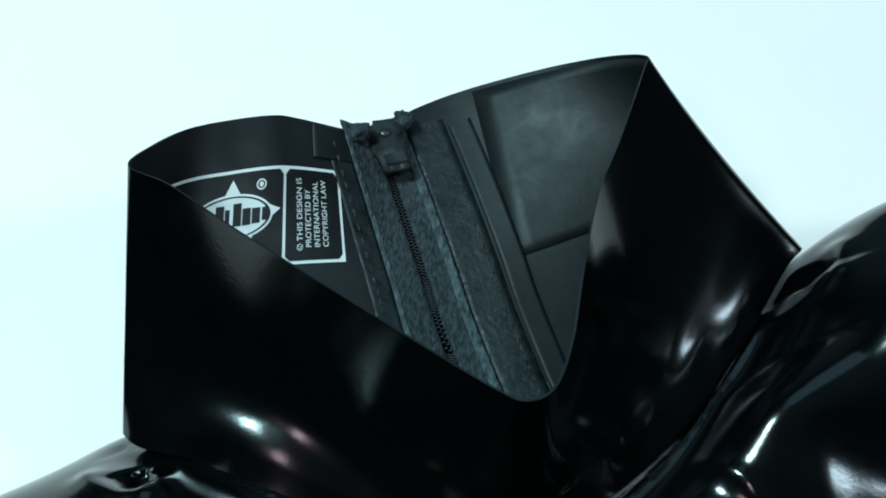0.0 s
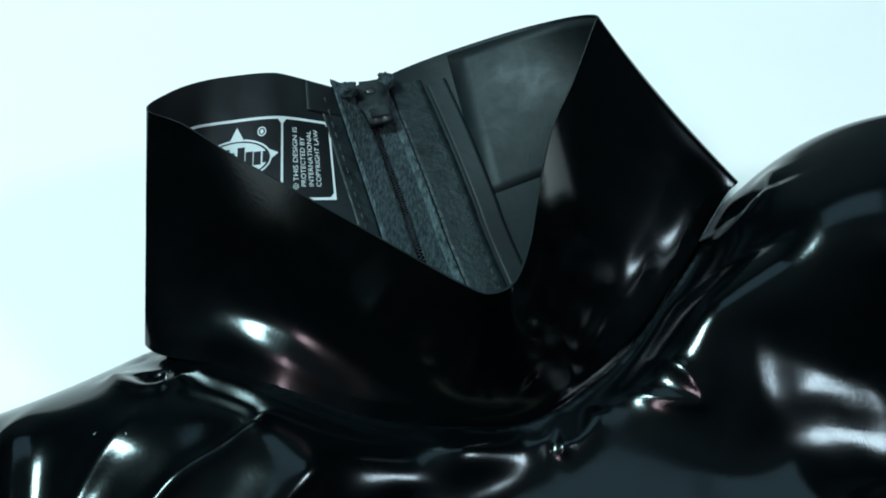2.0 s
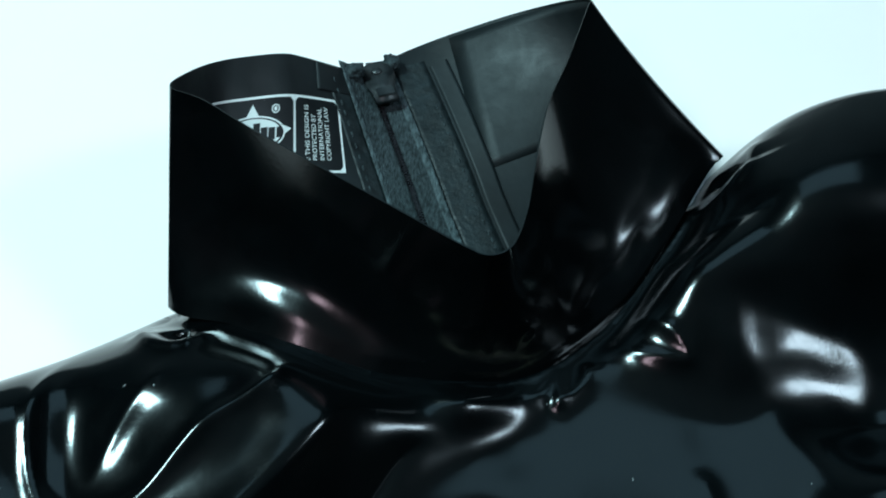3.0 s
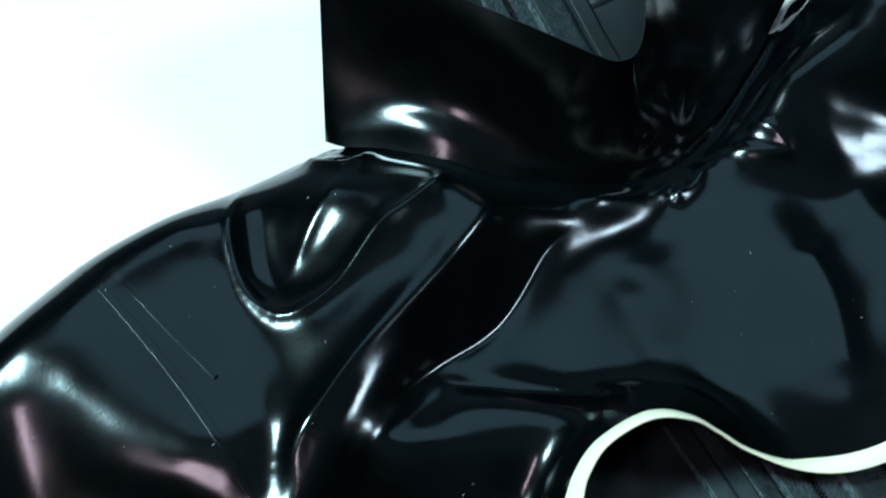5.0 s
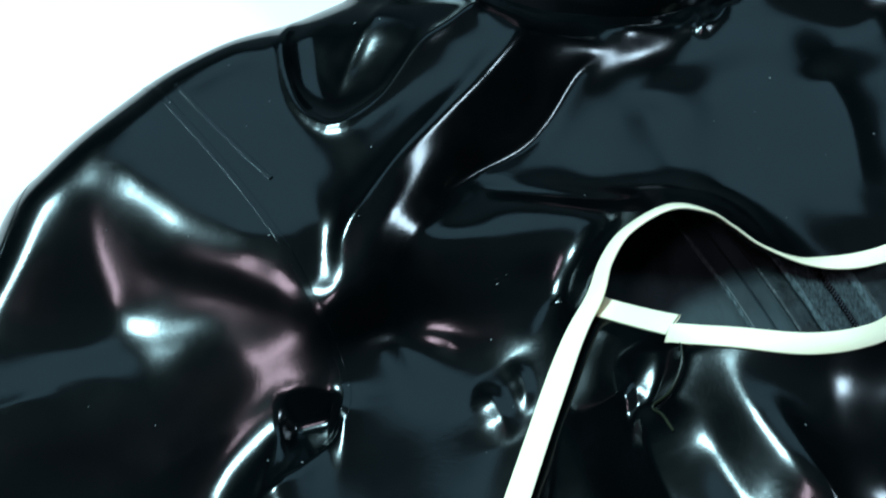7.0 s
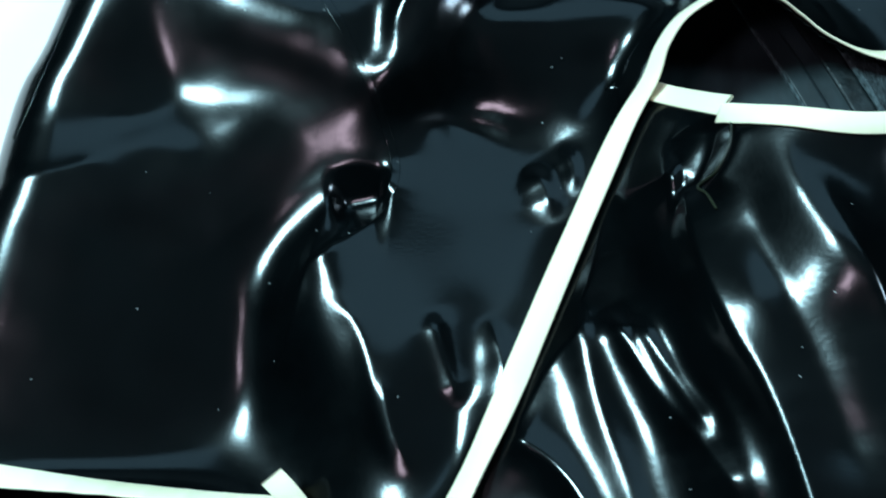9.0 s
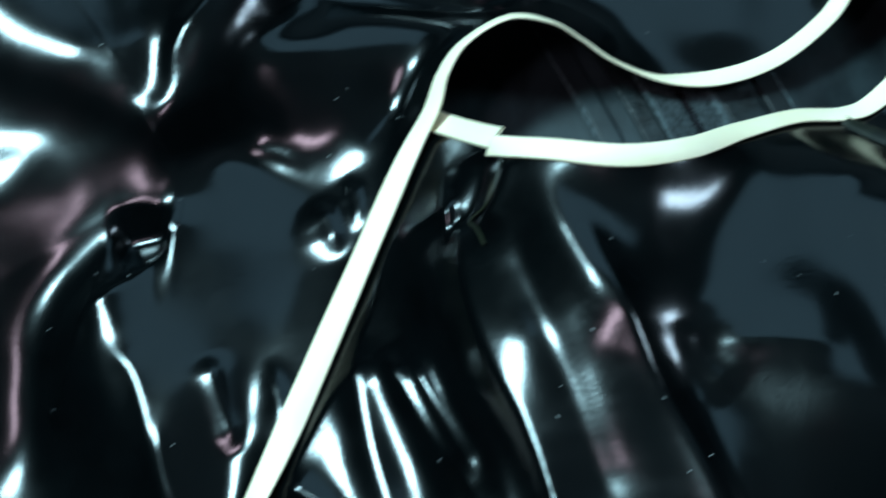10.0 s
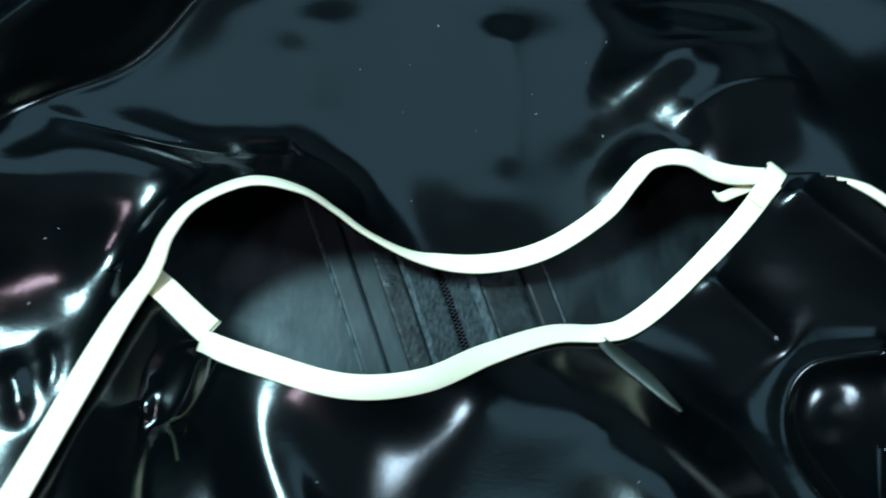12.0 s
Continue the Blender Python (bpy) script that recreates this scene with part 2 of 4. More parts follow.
# ---- the table, and an unseen room added to set the reflections ----
def slab(name, x0, x1, y0, y1, z0, z1, material, label, bevel=0.0):
    bm = bmesh.new()
    bmesh.ops.create_cube(bm, size=1)
    for v in bm.verts:
        v.co = ((x0 + x1) / 2 + v.co.x * (x1 - x0), (y0 + y1) / 2 + v.co.y * (y1 - y0), (z0 + z1) / 2 + v.co.z * (z1 - z0))
    if bevel:
        bmesh.ops.bevel(bm, geom=bm.edges[:], offset=bevel, segments=3, affect="EDGES")
    me = bpy.data.meshes.new(name)
    bm.to_mesh(me)
    bm.free()
    me.materials.append(material)
    return tagged(new(name, me), label, name.split("_")[0], kind="structure")


slab("table_top", -0.9, 0.9, -0.36, 0.8, -0.04, 0.0, PAPER, "smooth matt white table top under the garment", 0.004)
slab("floor", -2.2, 2.2, -2.0, 2.0, -0.80, -0.75, WALL, "unseen floor, coloured near black to keep reflections dark")
slab("ceiling", -2.2, 2.2, -2.0, 2.0, 1.85, 1.90, CEIL, "unseen ceiling, white toned down to grey for a dim room")
slab("wall_north", -2.2, 2.2, 2.0, 2.05, -0.75, 1.85, CEIL, "unseen north wall, white toned down to grey for a dim room")
slab("wall_south", -2.2, 2.2, -2.05, -2.0, -0.75, 1.85, WALL, "unseen wall, coloured near black to keep reflections dark")
slab("wall_west", -2.25, -2.2, -2.0, 2.0, -0.75, 1.85, WALL, "unseen wall, coloured near black to keep reflections dark")
slab("wall_east", 2.2, 2.25, -2.0, 2.0, -0.75, 1.85, WALL, "unseen wall, coloured near black to keep reflections dark")

# ---- the garment: lines of the pattern, in millimetres ----
top = tagged(new("latex_top"), "glossy black latex top with white trim lying on a white table", "garment")

NECK_SEAM = [(-84, 127, 34), (-78, 122, 37), (-62, 117, 40), (-42, 108, 42), (-22, 101, 38), (-2, 99, 34), (26, 101, 28), (50, 115, 24), (67, 132, 24), (88, 161, 27), (105, 188, 30)]
YOKE_EDGE = [(-110, -215, 26), (-97, -193, 26), (-84.3, -170, 25), (-65.2, -130, 24), (-44.2, -80, 24), (-25, -38, 29), (-15, -23, 36), (-10.5, -14, 42), (-3, -6.5, 47), (11, -1.0, 50), (24, -0.3, 44), (33, -2.2, 36), (43, -5.8, 28),
             (58, -9.5, 22), (76, -10, 21), (94, -5, 22), (110.5, 6, 25), (118.5, 15, 30), (124, 20, 33), (134, 21.5, 33), (149, 19, 28), (177, 16, 35), (195, 6, 36), (225, -22, 34), (245, -60, 30)]
BUST_EDGE = [(-26, -15, 28), (-12, -26, 33), (6, -45, 54), (21, -53.5, 63), (40, -58.5, 66), (58, -55, 61), (75, -44, 48), (93, -34.5, 37), (108, -31.5, 31), (117, -28, 30), (130, -17, 32), (146, 0, 34.5), (158, 15, 37)]
LEFT_OUTLINE = [(-62, 150), (-90, 139), (-110.5, 124), (-148, 101), (-174, 85), (-197, 64), (-209.5, 50), (-221.5, 34.5), (-230.5, 9.5), (-239, -12), (-244, -60), (-254, -110), (-256, -146)]
RIGHT_OUTLINE = [(262, 40), (262, 120), (240, 188), (202, 212), (169, 216), (144, 213), (122, 205), (103, 192), (92, 178)]
CUFF = [(-256, -140, 31), (-225, -142, 27), (-193, -145, 23), (-158, -148, 18), (-126, -151, 10)]

yoke = spline(YOKE_EDGE)
bust_edge = spline(BUST_EDGE)
neck = spline(NECK_SEAM)

# ---- upper sheet: yoke, shoulders and sleeves ----
PUFFS_LEFT = [(-45, 90, 48), (-70, 78, 46), (-95, 62, 42), (-112, 96, 41), (-140, 52, 45), (-120, 38, 42), (-165, 64, 45), (-186, 46, 54), (-167, 30, 59), (-148, 16, 52), (-129, 8, 38), (-109, -8, 17), (-208, 12, 44), (-190, -2, 41), (-172, -12, 35), (-152, -8, 33),
              (-222, -50, 37), (-198, -46, 32), (-175, -36, 28), (-153, -25, 26), (-137, -16, 23), (-222, -66, 34), (-165, -62, 24), (-125, -66, 18), (-215, -102, 25), (-160, -104, 18), (-128, -110, 17), (-238, -145, 30), (-160, -148, 18), (-126, -150, 10), (-250, 0, 42)]
PUFFS_ARMPIT = [(-90, -40, 18), (-72, -44, 19), (-82, -90, 19), (-100, -150, 17), (-64, -100, 19), (-88, 10, 30), (-40, 6, 36), (-25, 10, 36), (-31, -8, 28), (-43, -12, 27), (-46, -30, 21), (-62, 12, 37), (-64, -12, 31), (-60, -32, 19), (-22, 62, 30), (-90, -20, 17)]
PUFFS_RIGHT = [(4, 79, 23), (20, 81, 28), (34, 85, 30), (32, 20, 27), (8, 40, 31), (-8, 30, 34), (32, 64, 23), (30, 38, 26), (58, 66, 20), (58, 44, 21), (80, 30, 19), (86, 62, 18), (104, 44, 18), (112, 28, 18), (142, 52, 23),
               (60, 92, 22), (70, 104, 27), (97, 126, 44), (120, 132, 48), (150, 130, 51), (150, 164, 52), (185, 120, 46), (175, 60, 28), (200, 20, 26), (230, 60, 30), (220, 172, 46)]

LEANS_POCKET = [(-105, 42, -0.06, -0.05), (-104, 88, 0.08, -0.1), (-96, 93, 0.08, -0.12), (-92, 69, -0.04, 0.14), (-87, 45, 0.02, -0.18), (-83, 63, 0.21, 0.27), (-76, 83, -0.08, 0.23), (-66, 71, 0.15, 0.38), (-46, 63, 0.18, 0.26), (-50, 84, 0.23, 0.27)]
LEANS_CAP = along([(-181, 36), (-168, 29), (-149, 11), (-127, 1), (-118, -7), (-108, -14)], (0.17, 0.21), (0.28, 0.13))
LEANS_CAP += along([(-175, 42), (-158, 26), (-142, 14), (-123, 5)], (-0.06, 0.06), (0.02, 0.00))
LEANS_CAP += along([(-175, 24), (-161, 13), (-142, 0), (-127, -5), (-113, -14)], (-0.07, 0.55), (0.05, 0.46))
LEANS_CAP += along([(-170, 12), (-164, 1), (-160, -8)], (-0.06, 0.52), (-0.04, 0.47))
LEANS_CAP += along([(-154, -1), (-141, -6), (-126, -12), (-116, -16)], (0.12, 0.89), (0.19, 0.85))
LEANS_CAP += along([(-183, 17), (-180, 4), (-175, -10)], (-0.38, 0.58), (-0.37, 0.51))
LEANS_CAP += along([(-153, -16), (-136, -14), (-123, -19), (-113, -21)], (-0.03, 0.45), (0.05, 0.44))
LEANS_CAP += along([(-160, -32), (-149, -30)], (0.05, 0.23), (0.07, 0.23))
LEANS_CAP += along([(-129, -27), (-122, -25)], (0.07, 0.28), (0.08, 0.29))
LEANS_CAP += along([(-192, 1), (-194, -16), (-182, -23)], (-0.28, 0.46), (-0.27, 0.41))
LEANS_CAP += along([(-180, -38), (-163, -41), (-146, -38), (-128, -34)], (-0.25, 0.24), (-0.16, 0.25))
LEANS_CAP += along([(-183, 31), (-194, 18), (-201, 5)], (-0.01, 0.31), (-0.04, 0.26))
LEANS_SHOULDER = along([(-132, 42), (-126, 27), (-116, 12)], (-0.23, 0.03), (-0.20, -0.02))
LEANS_SHOULDER += along([(-108, 24), (-105, 10)], (-0.18, 0.00), (-0.18, -0.02))
LEANS_SHOULDER += along([(-157, 42), (-140, 24), (-121, 6)], (-0.27, 0.06), (-0.20, 0.01))
LEANS_SHOULDER += along([(-128, 62), (-118, 39), (-105, 16)], (-0.21, 0.09), (-0.17, 0.03))
LEANS_SHOULDER += along([(-145, 63), (-128, 76)], (-0.20, 0.24), (-0.16, 0.26))
LEANS_SHOULDER += along([(-101, 31), (-95, 14)], (-0.16, 0.05), (-0.15, 0.03))
LEANS_INSIDE = along([(-100, 85), (-98, 72), (-92, 62)], (0.41, 0.16), (0.42, 0.12))
LEANS_INSIDE += along([(-74, 80), (-83, 65)], (0.44, 0.14), (0.42, 0.11))
LEANS_INSIDE += along([(-44, 70), (-57, 57), (-75, 42)], (-0.11, 0.13), (-0.16, 0.09))
LEANS_FOLDS = along([(-102, -13), (-98, -16), (-95, -10)], (0.37, -0.06), (0.38, -0.05))
LEANS_FOLDS += along([(-102, 0), (-109, -5)], (-0.41, 0.21), (-0.43, 0.20))
LEANS_FOLDS += along([(-61, 54), (-77, 38), (-91, 20)], (-0.12, 0.14), (-0.18, 0.10))
LEANS_FOLDS += along([(-27, 64), (-49, 40), (-67, 18), (-81, -2)], (-0.93, 0.89), (-1.01, 0.77))
LEANS_FOLDS += along([(-10, 66), (-22, 52), (-33, 42), (-52, 25)], (-0.34, 0.38), (-0.41, 0.31))
LEANS_CHEST = along([(22, 85), (2, 76), (-7, 70)], (-0.39, 0.50), (-0.44, 0.48))
LEANS_CHEST += along([(25, 89), (13, 84), (-4, 77)], (-0.69, 0.81), (-0.74, 0.80))
LEANS_CHEST += along([(8, 89), (3, 87)], (0.39, 0.35), (0.38, 0.35))
LEANS_CHEST += along([(-1, 52), (-9, 29)], (-0.03, 0.06), (-0.04, 0.03))
LEANS_CHEST += along([(19, 61), (13, 28)], (-0.02, 0.07), (-0.02, 0.03))
LEANS_CHEST += along([(49, 69), (44, 42), (38, 22)], (0.03, 0.07), (0.02, 0.02))
LEANS_CHEST += along([(73, 58), (68, 34), (74, 10)], (0.08, 0.06), (0.08, -0.00))
LEANS_CHEST += along([(109, 67), (93, 39), (66, 19)], (0.02, 0.04), (-0.06, -0.02))
LEANS_CHEST += along([(133, 55), (118, 40), (112, 26)], (0.18, 0.28), (0.14, 0.23))
LEANS_CHEST += along([(149, 41), (133, 32)], (0.16, 0.00), (0.13, -0.01))
LEANS_CHEST += along([(100, 87), (110, 69)], (0.14, -0.00), (0.16, -0.03))
LEANS_CHEST += along([(45, 78), (64, 88)], (0.04, -0.01), (0.08, 0.01))
LEANS_FLAP = along([(-44, 10), (-23, 8), (-5, 2)], (-0.06, 0.02), (0.01, 0.00))
LEANS_FLAP += along([(-68, 1), (-48, 2), (-30, 1), (-19, -1)], (-0.30, 0.21), (-0.21, 0.20))
LEANS_FLAP += along([(-60, -3), (-44, -7), (-29, -10)], (-0.40, 0.58), (-0.34, 0.56))
LEANS_FLAP += along([(-59, -16), (-41, -19)], (-0.15, 0.70), (-0.11, 0.69))
LEANS_FLAP += along([(-68, -24), (-57, -26), (-44, -27)], (0.28, 0.41), (0.33, 0.40))
LEANS_FLAP += along([(-76, -26), (-65, -30), (-57, -35)], (0.09, 0.24), (0.13, 0.23))
LEANS_FLANK = along([(-88, -28), (-83, -39), (-80, -56)], (-0.08, 0.01), (-0.06, -0.03))
LEANS_FLANK += along([(-69, -39), (-53, -49), (-51, -61)], (-0.04, -0.01), (-0.01, -0.04))
LEANS_FLANK += along([(-87, -42), (-79, -62), (-75, -80)], (-0.10, 0.05), (-0.08, -0.00))
LEANS_FLANK += along([(-65, -52), (-63, -72)], (-0.06, 0.04), (-0.05, 0.01))
LEANS_FLANK += along([(-115, -80), (-99, -81), (-92, -102)], (-0.15, -0.01), (-0.11, -0.04))
LEANS_FLANK += along([(-121, -101), (-113, -115), (-107, -129)], (0.32, 0.29), (0.33, 0.24))
LEANS_FLANK += along([(-89, -109), (-85, -126), (-79, -139)], (-0.40, 0.09), (-0.38, 0.04))
LEANS_SLEEVE = along([(-215, -64), (-212, -77), (-207, -89)], (-0.33, 0.28), (-0.32, 0.24))
LEANS_SLEEVE += along([(-198, -63), (-201, -77), (-194, -87)], (-0.30, 0.28), (-0.29, 0.24))
LEANS_SLEEVE += along([(-199, -76), (-198, -87), (-197, -100)], (-0.41, 0.32), (-0.41, 0.28))
LEANS_SLEEVE += along([(-151, -60), (-143, -51), (-132, -42)], (-0.28, 0.36), (-0.24, 0.39))
LEANS_SLEEVE += along([(-151, -72), (-141, -61)], (-0.28, 0.33), (-0.26, 0.35))
LEANS_SLEEVE += along([(-196, -60), (-171, -52), (-145, -40)], (-0.35, 0.35), (-0.26, 0.39))
LEANS_SLEEVE += along([(-189, -100), (-170, -84), (-150, -72)], (-0.34, 0.28), (-0.27, 0.33))
LEANS_SLEEVE += along([(-191, -115), (-172, -105), (-149, -91)], (-0.35, 0.25), (-0.28, 0.30))
LEANS_SLEEVE += along([(-187, -130), (-168, -122), (-150, -110)], (-0.34, 0.22), (-0.28, 0.26))
LEANS_RIGHT = along([(100, 117), (101, 105)], (-0.45, 0.34), (-0.44, 0.31))
LEANS_RIGHT += along([(109, 114), (123, 111), (135, 109)], (-0.38, 0.28), (-0.33, 0.26))
LEANS_RIGHT += along([(114, 100), (125, 97), (135, 91)], (-0.32, 0.34), (-0.28, 0.32))
LEANS_RIGHT += along([(88, 124), (105, 127), (123, 124)], (-0.01, 0.75), (0.05, 0.75))
LEANS_RIGHT += along([(87, 114), (86, 104)], (0.09, 0.63), (0.09, 0.61))
LEANS_RIGHT += along([(112, 130), (131, 141)], (0.03, 0.76), (0.05, 0.79))
LEANS_RIGHT += along([(113, 105), (131, 102)], (-0.37, 0.71), (-0.34, 0.69))
LEANS_RIGHT += along([(110, 92), (126, 87)], (-0.16, 0.12), (-0.13, 0.11))
X, Y = grid(-262, 262, -222, 222, 1.0)
H = puffed(X, Y, NECK_SEAM + YOKE_EDGE, PUFFS_LEFT + PUFFS_ARMPIT + PUFFS_RIGHT, LEANS_POCKET + LEANS_CAP + LEANS_SHOULDER + LEANS_INSIDE + LEANS_FOLDS + LEANS_CHEST + LEANS_FLAP + LEANS_FLANK + LEANS_SLEEVE + LEANS_RIGHT)
H += 0.22 * lumps(X, Y, 40, 1) + 0.05 * lumps(X, Y, 15, 2)

# folds from the neck to the left armpit
fold(H, X, Y, [(-110, 106), (-115, 84), (-112, 63), (-105, 51), (-95, 46), (-80, 55), (-64, 73), (-46, 87), (-38, 101)], 2.4, 3.0, 3.0, 0.1, 1.0)
fold(H, X, Y, [(-74, 100), (-86, 81), (-97, 58)], 0.8, 2.6, 2.6, 0.3)
fold(H, X, Y, [(-20, 88), (-38, 65), (-58, 45), (-76, 27), (-88, 12), (-95, 0), (-96, -14)], (3.8, 3.0), 3.4, 9, 0.12, 2.4)
fold(H, X, Y, [(3, 80), (-9, 72), (-22, 53), (-33, 41), (-54, 27), (-66, 14)], -2.0, 2.6, 3, 0.15, 0.8)
fold(H, X, Y, [(-66, 14), (-75, 2), (-80, -12), (-76, -23), (-65, -27), (-55, -33)], 0.5, 2.4, 2.4, 0.15, 0.8)
fold(H, X, Y, [(-58, 27), (-30, 21), (0, 16), (14, 12)], -1.2, 2.5, 3, 0.25)
# sleeve
fold(H, X, Y, [(-226, -52), (-206, -48), (-186, -40)], 0.8, 3, 5, 0.3, 1)
fold(H, X, Y, [(-165, -70), (-140, -56), (-118, -45), (-104, -38)], 0.4, 5, 5, 0.3)
# tuck at the armpit and the folds that run down from it
fold(H, X, Y, [(-120, -54), (-107, -52), (-97, -52)], -6.5, 6, 9, 0.3, 3)
fold(H, X, Y, [(-122, -44), (-108, -42), (-96, -45)], 1.2, 4, 3, 0.3)
fold(H, X, Y, [(-127, -80), (-112, -69), (-103, -61), (-98, -51), (-99, -40)], 2.0, 3, 5, 0.2)
fold(H, X, Y, [(-117, -50), (-121, -65), (-126, -82), (-131, -100), (-136, -114)], (1.2, 0.8), 2.6, 2.6, 0.2, 0.8)
fold(H, X, Y, [(-118, -88), (-108, -96), (-103, -109), (-99, -127), (-92, -146)], 0.9, 4, 3, 0.2)
fold(H, X, Y, [(-99, -112), (-95, -130), (-88, -145)], 0.9, 2.2, 2.2, 0.3)
fold(H, X, Y, [(-85, -92), (-80, -109), (-75, -124)], 2.0, 3.5, 4.5, 0.25)
fold(H, X, Y, [(-68, -94), (-63, -108), (-60, -122)], 1.6, 3, 4, 0.4)
fold(H, X, Y, [(-56, -42), (-49, -52), (-46, -66)], 2.6, 5, 6, 0.4)
fold(H, X, Y, [(-45, -36), (-40, -46), (-41, -58)], 1.8, 3, 3, 0.4)
# below the neck seam
fold(H, X, Y, [(28, 93), (36, 97), (40, 105), (41, 98), (40, 90)], 1.4, 2.2, 2.2, 0.2)
fold(H, X, Y, [(52, 109), (48, 99), (37, 91)], 1.8, 2.6, 2.6, 0.2)
fold(H, X, Y, [(56, 116), (68, 108), (82, 105), (78, 113), (63, 127)], 1.2, 2.2, 2.2, 0.25, 0.8)
fold(H, X, Y, [(-77, 116), (-75, 112), (-73, 113)], -7.0, 4, 4, 0.4, 2.5)
fold(H, X, Y, [(-92, 116), (-86, 109), (-77, 104), (-69, 107), (-66, 114), (-70, 120)], 3.2, 3, 3, 0.15)
# right shoulder
fold(H, X, Y, [(96, 184), (104, 180), (106, 172)], -9.0, 5, 5, 0.2, 2)
fold(H, X, Y, [(84, 160), (94, 165), (104, 168), (112, 180), (112, 190)], 5.0, 3, 3, 0.15)
fold(H, X, Y, [(75, 140), (95, 150), (120, 155)], -5.0, 9, 9, 0.3)
# hollow of the chest
fold(H, X, Y, [(80, 74), (84, 44), (82, 14)], 0.9, 5, 7, 0.2, 3)
fold(H, X, Y, [(14, 66), (19, 38), (22, 22)], -1.2, 9, 9, 0.3, 4)
fold(H, X, Y, [(112, 30), (118, 42), (131, 54), (146, 66), (176, 72)], 2.2, 9, 9, 0.3, 4)
fold(H, X, Y, [(128, 30), (150, 46), (180, 52)], 4.0, 9, 9, 0.25)

d_yoke, _, _, z_yoke = nearest(X, Y, yoke)
k = np.exp(-d_yoke / 5.0)
H = H * (1 - k) + z_yoke * k
d_neck, s_neck, _, z_neck = nearest(X, Y, neck)
k = np.exp(-(d_neck / 7.0) ** 2)
H = H * (1 - k) + (z_neck - 1.0) * k
H = np.where((s_neck > 0) & (d_neck < 25), np.minimum(H, z_neck - 1.5 - 0.1 * d_neck), H)
d_cuff, _, _, z_cuff = nearest(X, Y, spline(CUFF))
k = np.exp(-d_cuff / 5.0)
H = H * (1 - k) + z_cuff * k
out_l, out_r = spline(LEFT_OUTLINE, 3), spline(RIGHT_OUTLINE, 3)
q = np.clip(np.minimum(nearest(X, Y, out_l)[0] / 34.0, nearest(X, Y, out_r)[0] / 15.0), 0, 1)
H = 2 + (np.maximum(H, 5.0 + 0.3 * (H - 5.0)) - 2) * np.sqrt(1 - (1 - q) ** 2)
upper_at = sampler(X, Y, H)

neck_in = neck[:, :2] + np.array([(0.0, 5.0)])
cuff_line = spline(CUFF)[:, :2]
outline = np.vstack([out_l, cuff_line, [(-124, -166), (-116, -216)], yoke[:, :2], [(262, -60)], out_r, neck_in[::-1]])
mask = inside(X, Y, outline) | ((d_yoke < 1.5) & (X < 240))
front = sheet("yoke_panel", X, Y, H, mask, LATEX, top, "glossy black latex yoke with puckered folds")
sol = front.modifiers.new("thickness", "SOLIDIFY")
sol.thickness, sol.offset = 0.0006, -1

# ---- lower sheet: the bust below the opening ----
PUFFS_BUST = [(-36, -60, 20), (-34, -80, 21), (-20, -78, 30), (-6, -80, 44), (10, -82, 55), (25, -82, 61), (45, -82, 64), (70, -76, 53), (100, -66, 38), (130, -60, 31), (-44, -110, 20), (-26, -112, 29), (-4, -112, 44), (16, -112, 54), (34, -112, 60), (52, -108, 60), (80, -106, 49), (110, -100, 38)]
PUFFS_WAIST = [(-60, -150, 19), (-38, -150, 25), (-14, -150, 40), (10, -150, 50), (45, -150, 58), (100, -155, 46), (-80, -190, 16), (-20, -195, 36), (40, -210, 50), (146, -20, 30), (170, 0, 31), (150, -70, 31), (192, -40, 28), (200, -100, 34), (160, -160, 36), (-130, -190, 8), (-230, -190, 8), (250, -40, 26), (240, -200, 34)]
LEANS_RIDGE = along([(19, -61), (20, -73), (24, -84), (29, -100)], (0.26, 0.15), (0.28, 0.07))
LEANS_RIDGE += along([(30, -69), (32, -82), (34, -93)], (-0.10, -0.02), (-0.09, -0.06))
LEANS_RIDGE += along([(45, -68), (44, -87), (44, -101)], (-0.31, 0.13), (-0.31, 0.07))
LEANS_SLOPE = along([(75, -62), (68, -80), (61, -99)], (0.05, -0.07), (0.02, -0.13))
LEANS_SLOPE += along([(94, -64), (88, -82)], (0.09, -0.07), (0.08, -0.10))
LEANS_STREAK = along([(-43, -100), (-39, -115), (-34, -132), (-30, -148)], (0.26, 0.10), (0.27, 0.02))
LEANS_STREAK += along([(-33, -100), (-28, -113), (-20, -128)], (0.22, 0.11), (0.25, 0.06))
LEANS_SLOPE += along([(57, -113), (72, -115)], (0.34, 0.04), (0.37, 0.04))
LEANS_SLOPE += along([(61, -106), (81, -111)], (0.12, 0.14), (0.17, 0.13))
LEANS_SLOPE += along([(111, -79), (109, -99), (109, -122)], (0.41, 0.00), (0.41, -0.08))
LEANS_SLOPE += along([(86, -124), (66, -124)], (0.33, 0.02), (0.28, 0.02))
LEANS_BUST = [(-35, -88, 0.12, -0.07), (-18, -83, 0.7, -0.05), (5, -71, 0.69, -0.04), (6, -88, 0.57, -0.06), (12, -77, 0.46, -0.07), (19, -65, 0.43, 0.23), (22, -79, 0.25, 0.09), (25, -97, 0.15, -0.03), (39, -97, 0.05, 0.05)]
LEANS_DRAPE = [(-46, -119, -0.05, -0.06), (10, -100, 0.4, -0.1), (16, -128, 0.47, 0.16), (33, -138, 0.09, 0.2), (33, -118, -0.07, 0.02)]
LEANS_WAIST = [(124, -28, 0.03, 0.07), (145, -48, -0.2, 0.08), (172, -6, 0.06, 0.3)]
X2, Y2 = grid(-260, 262, -240, 40, 1.0)
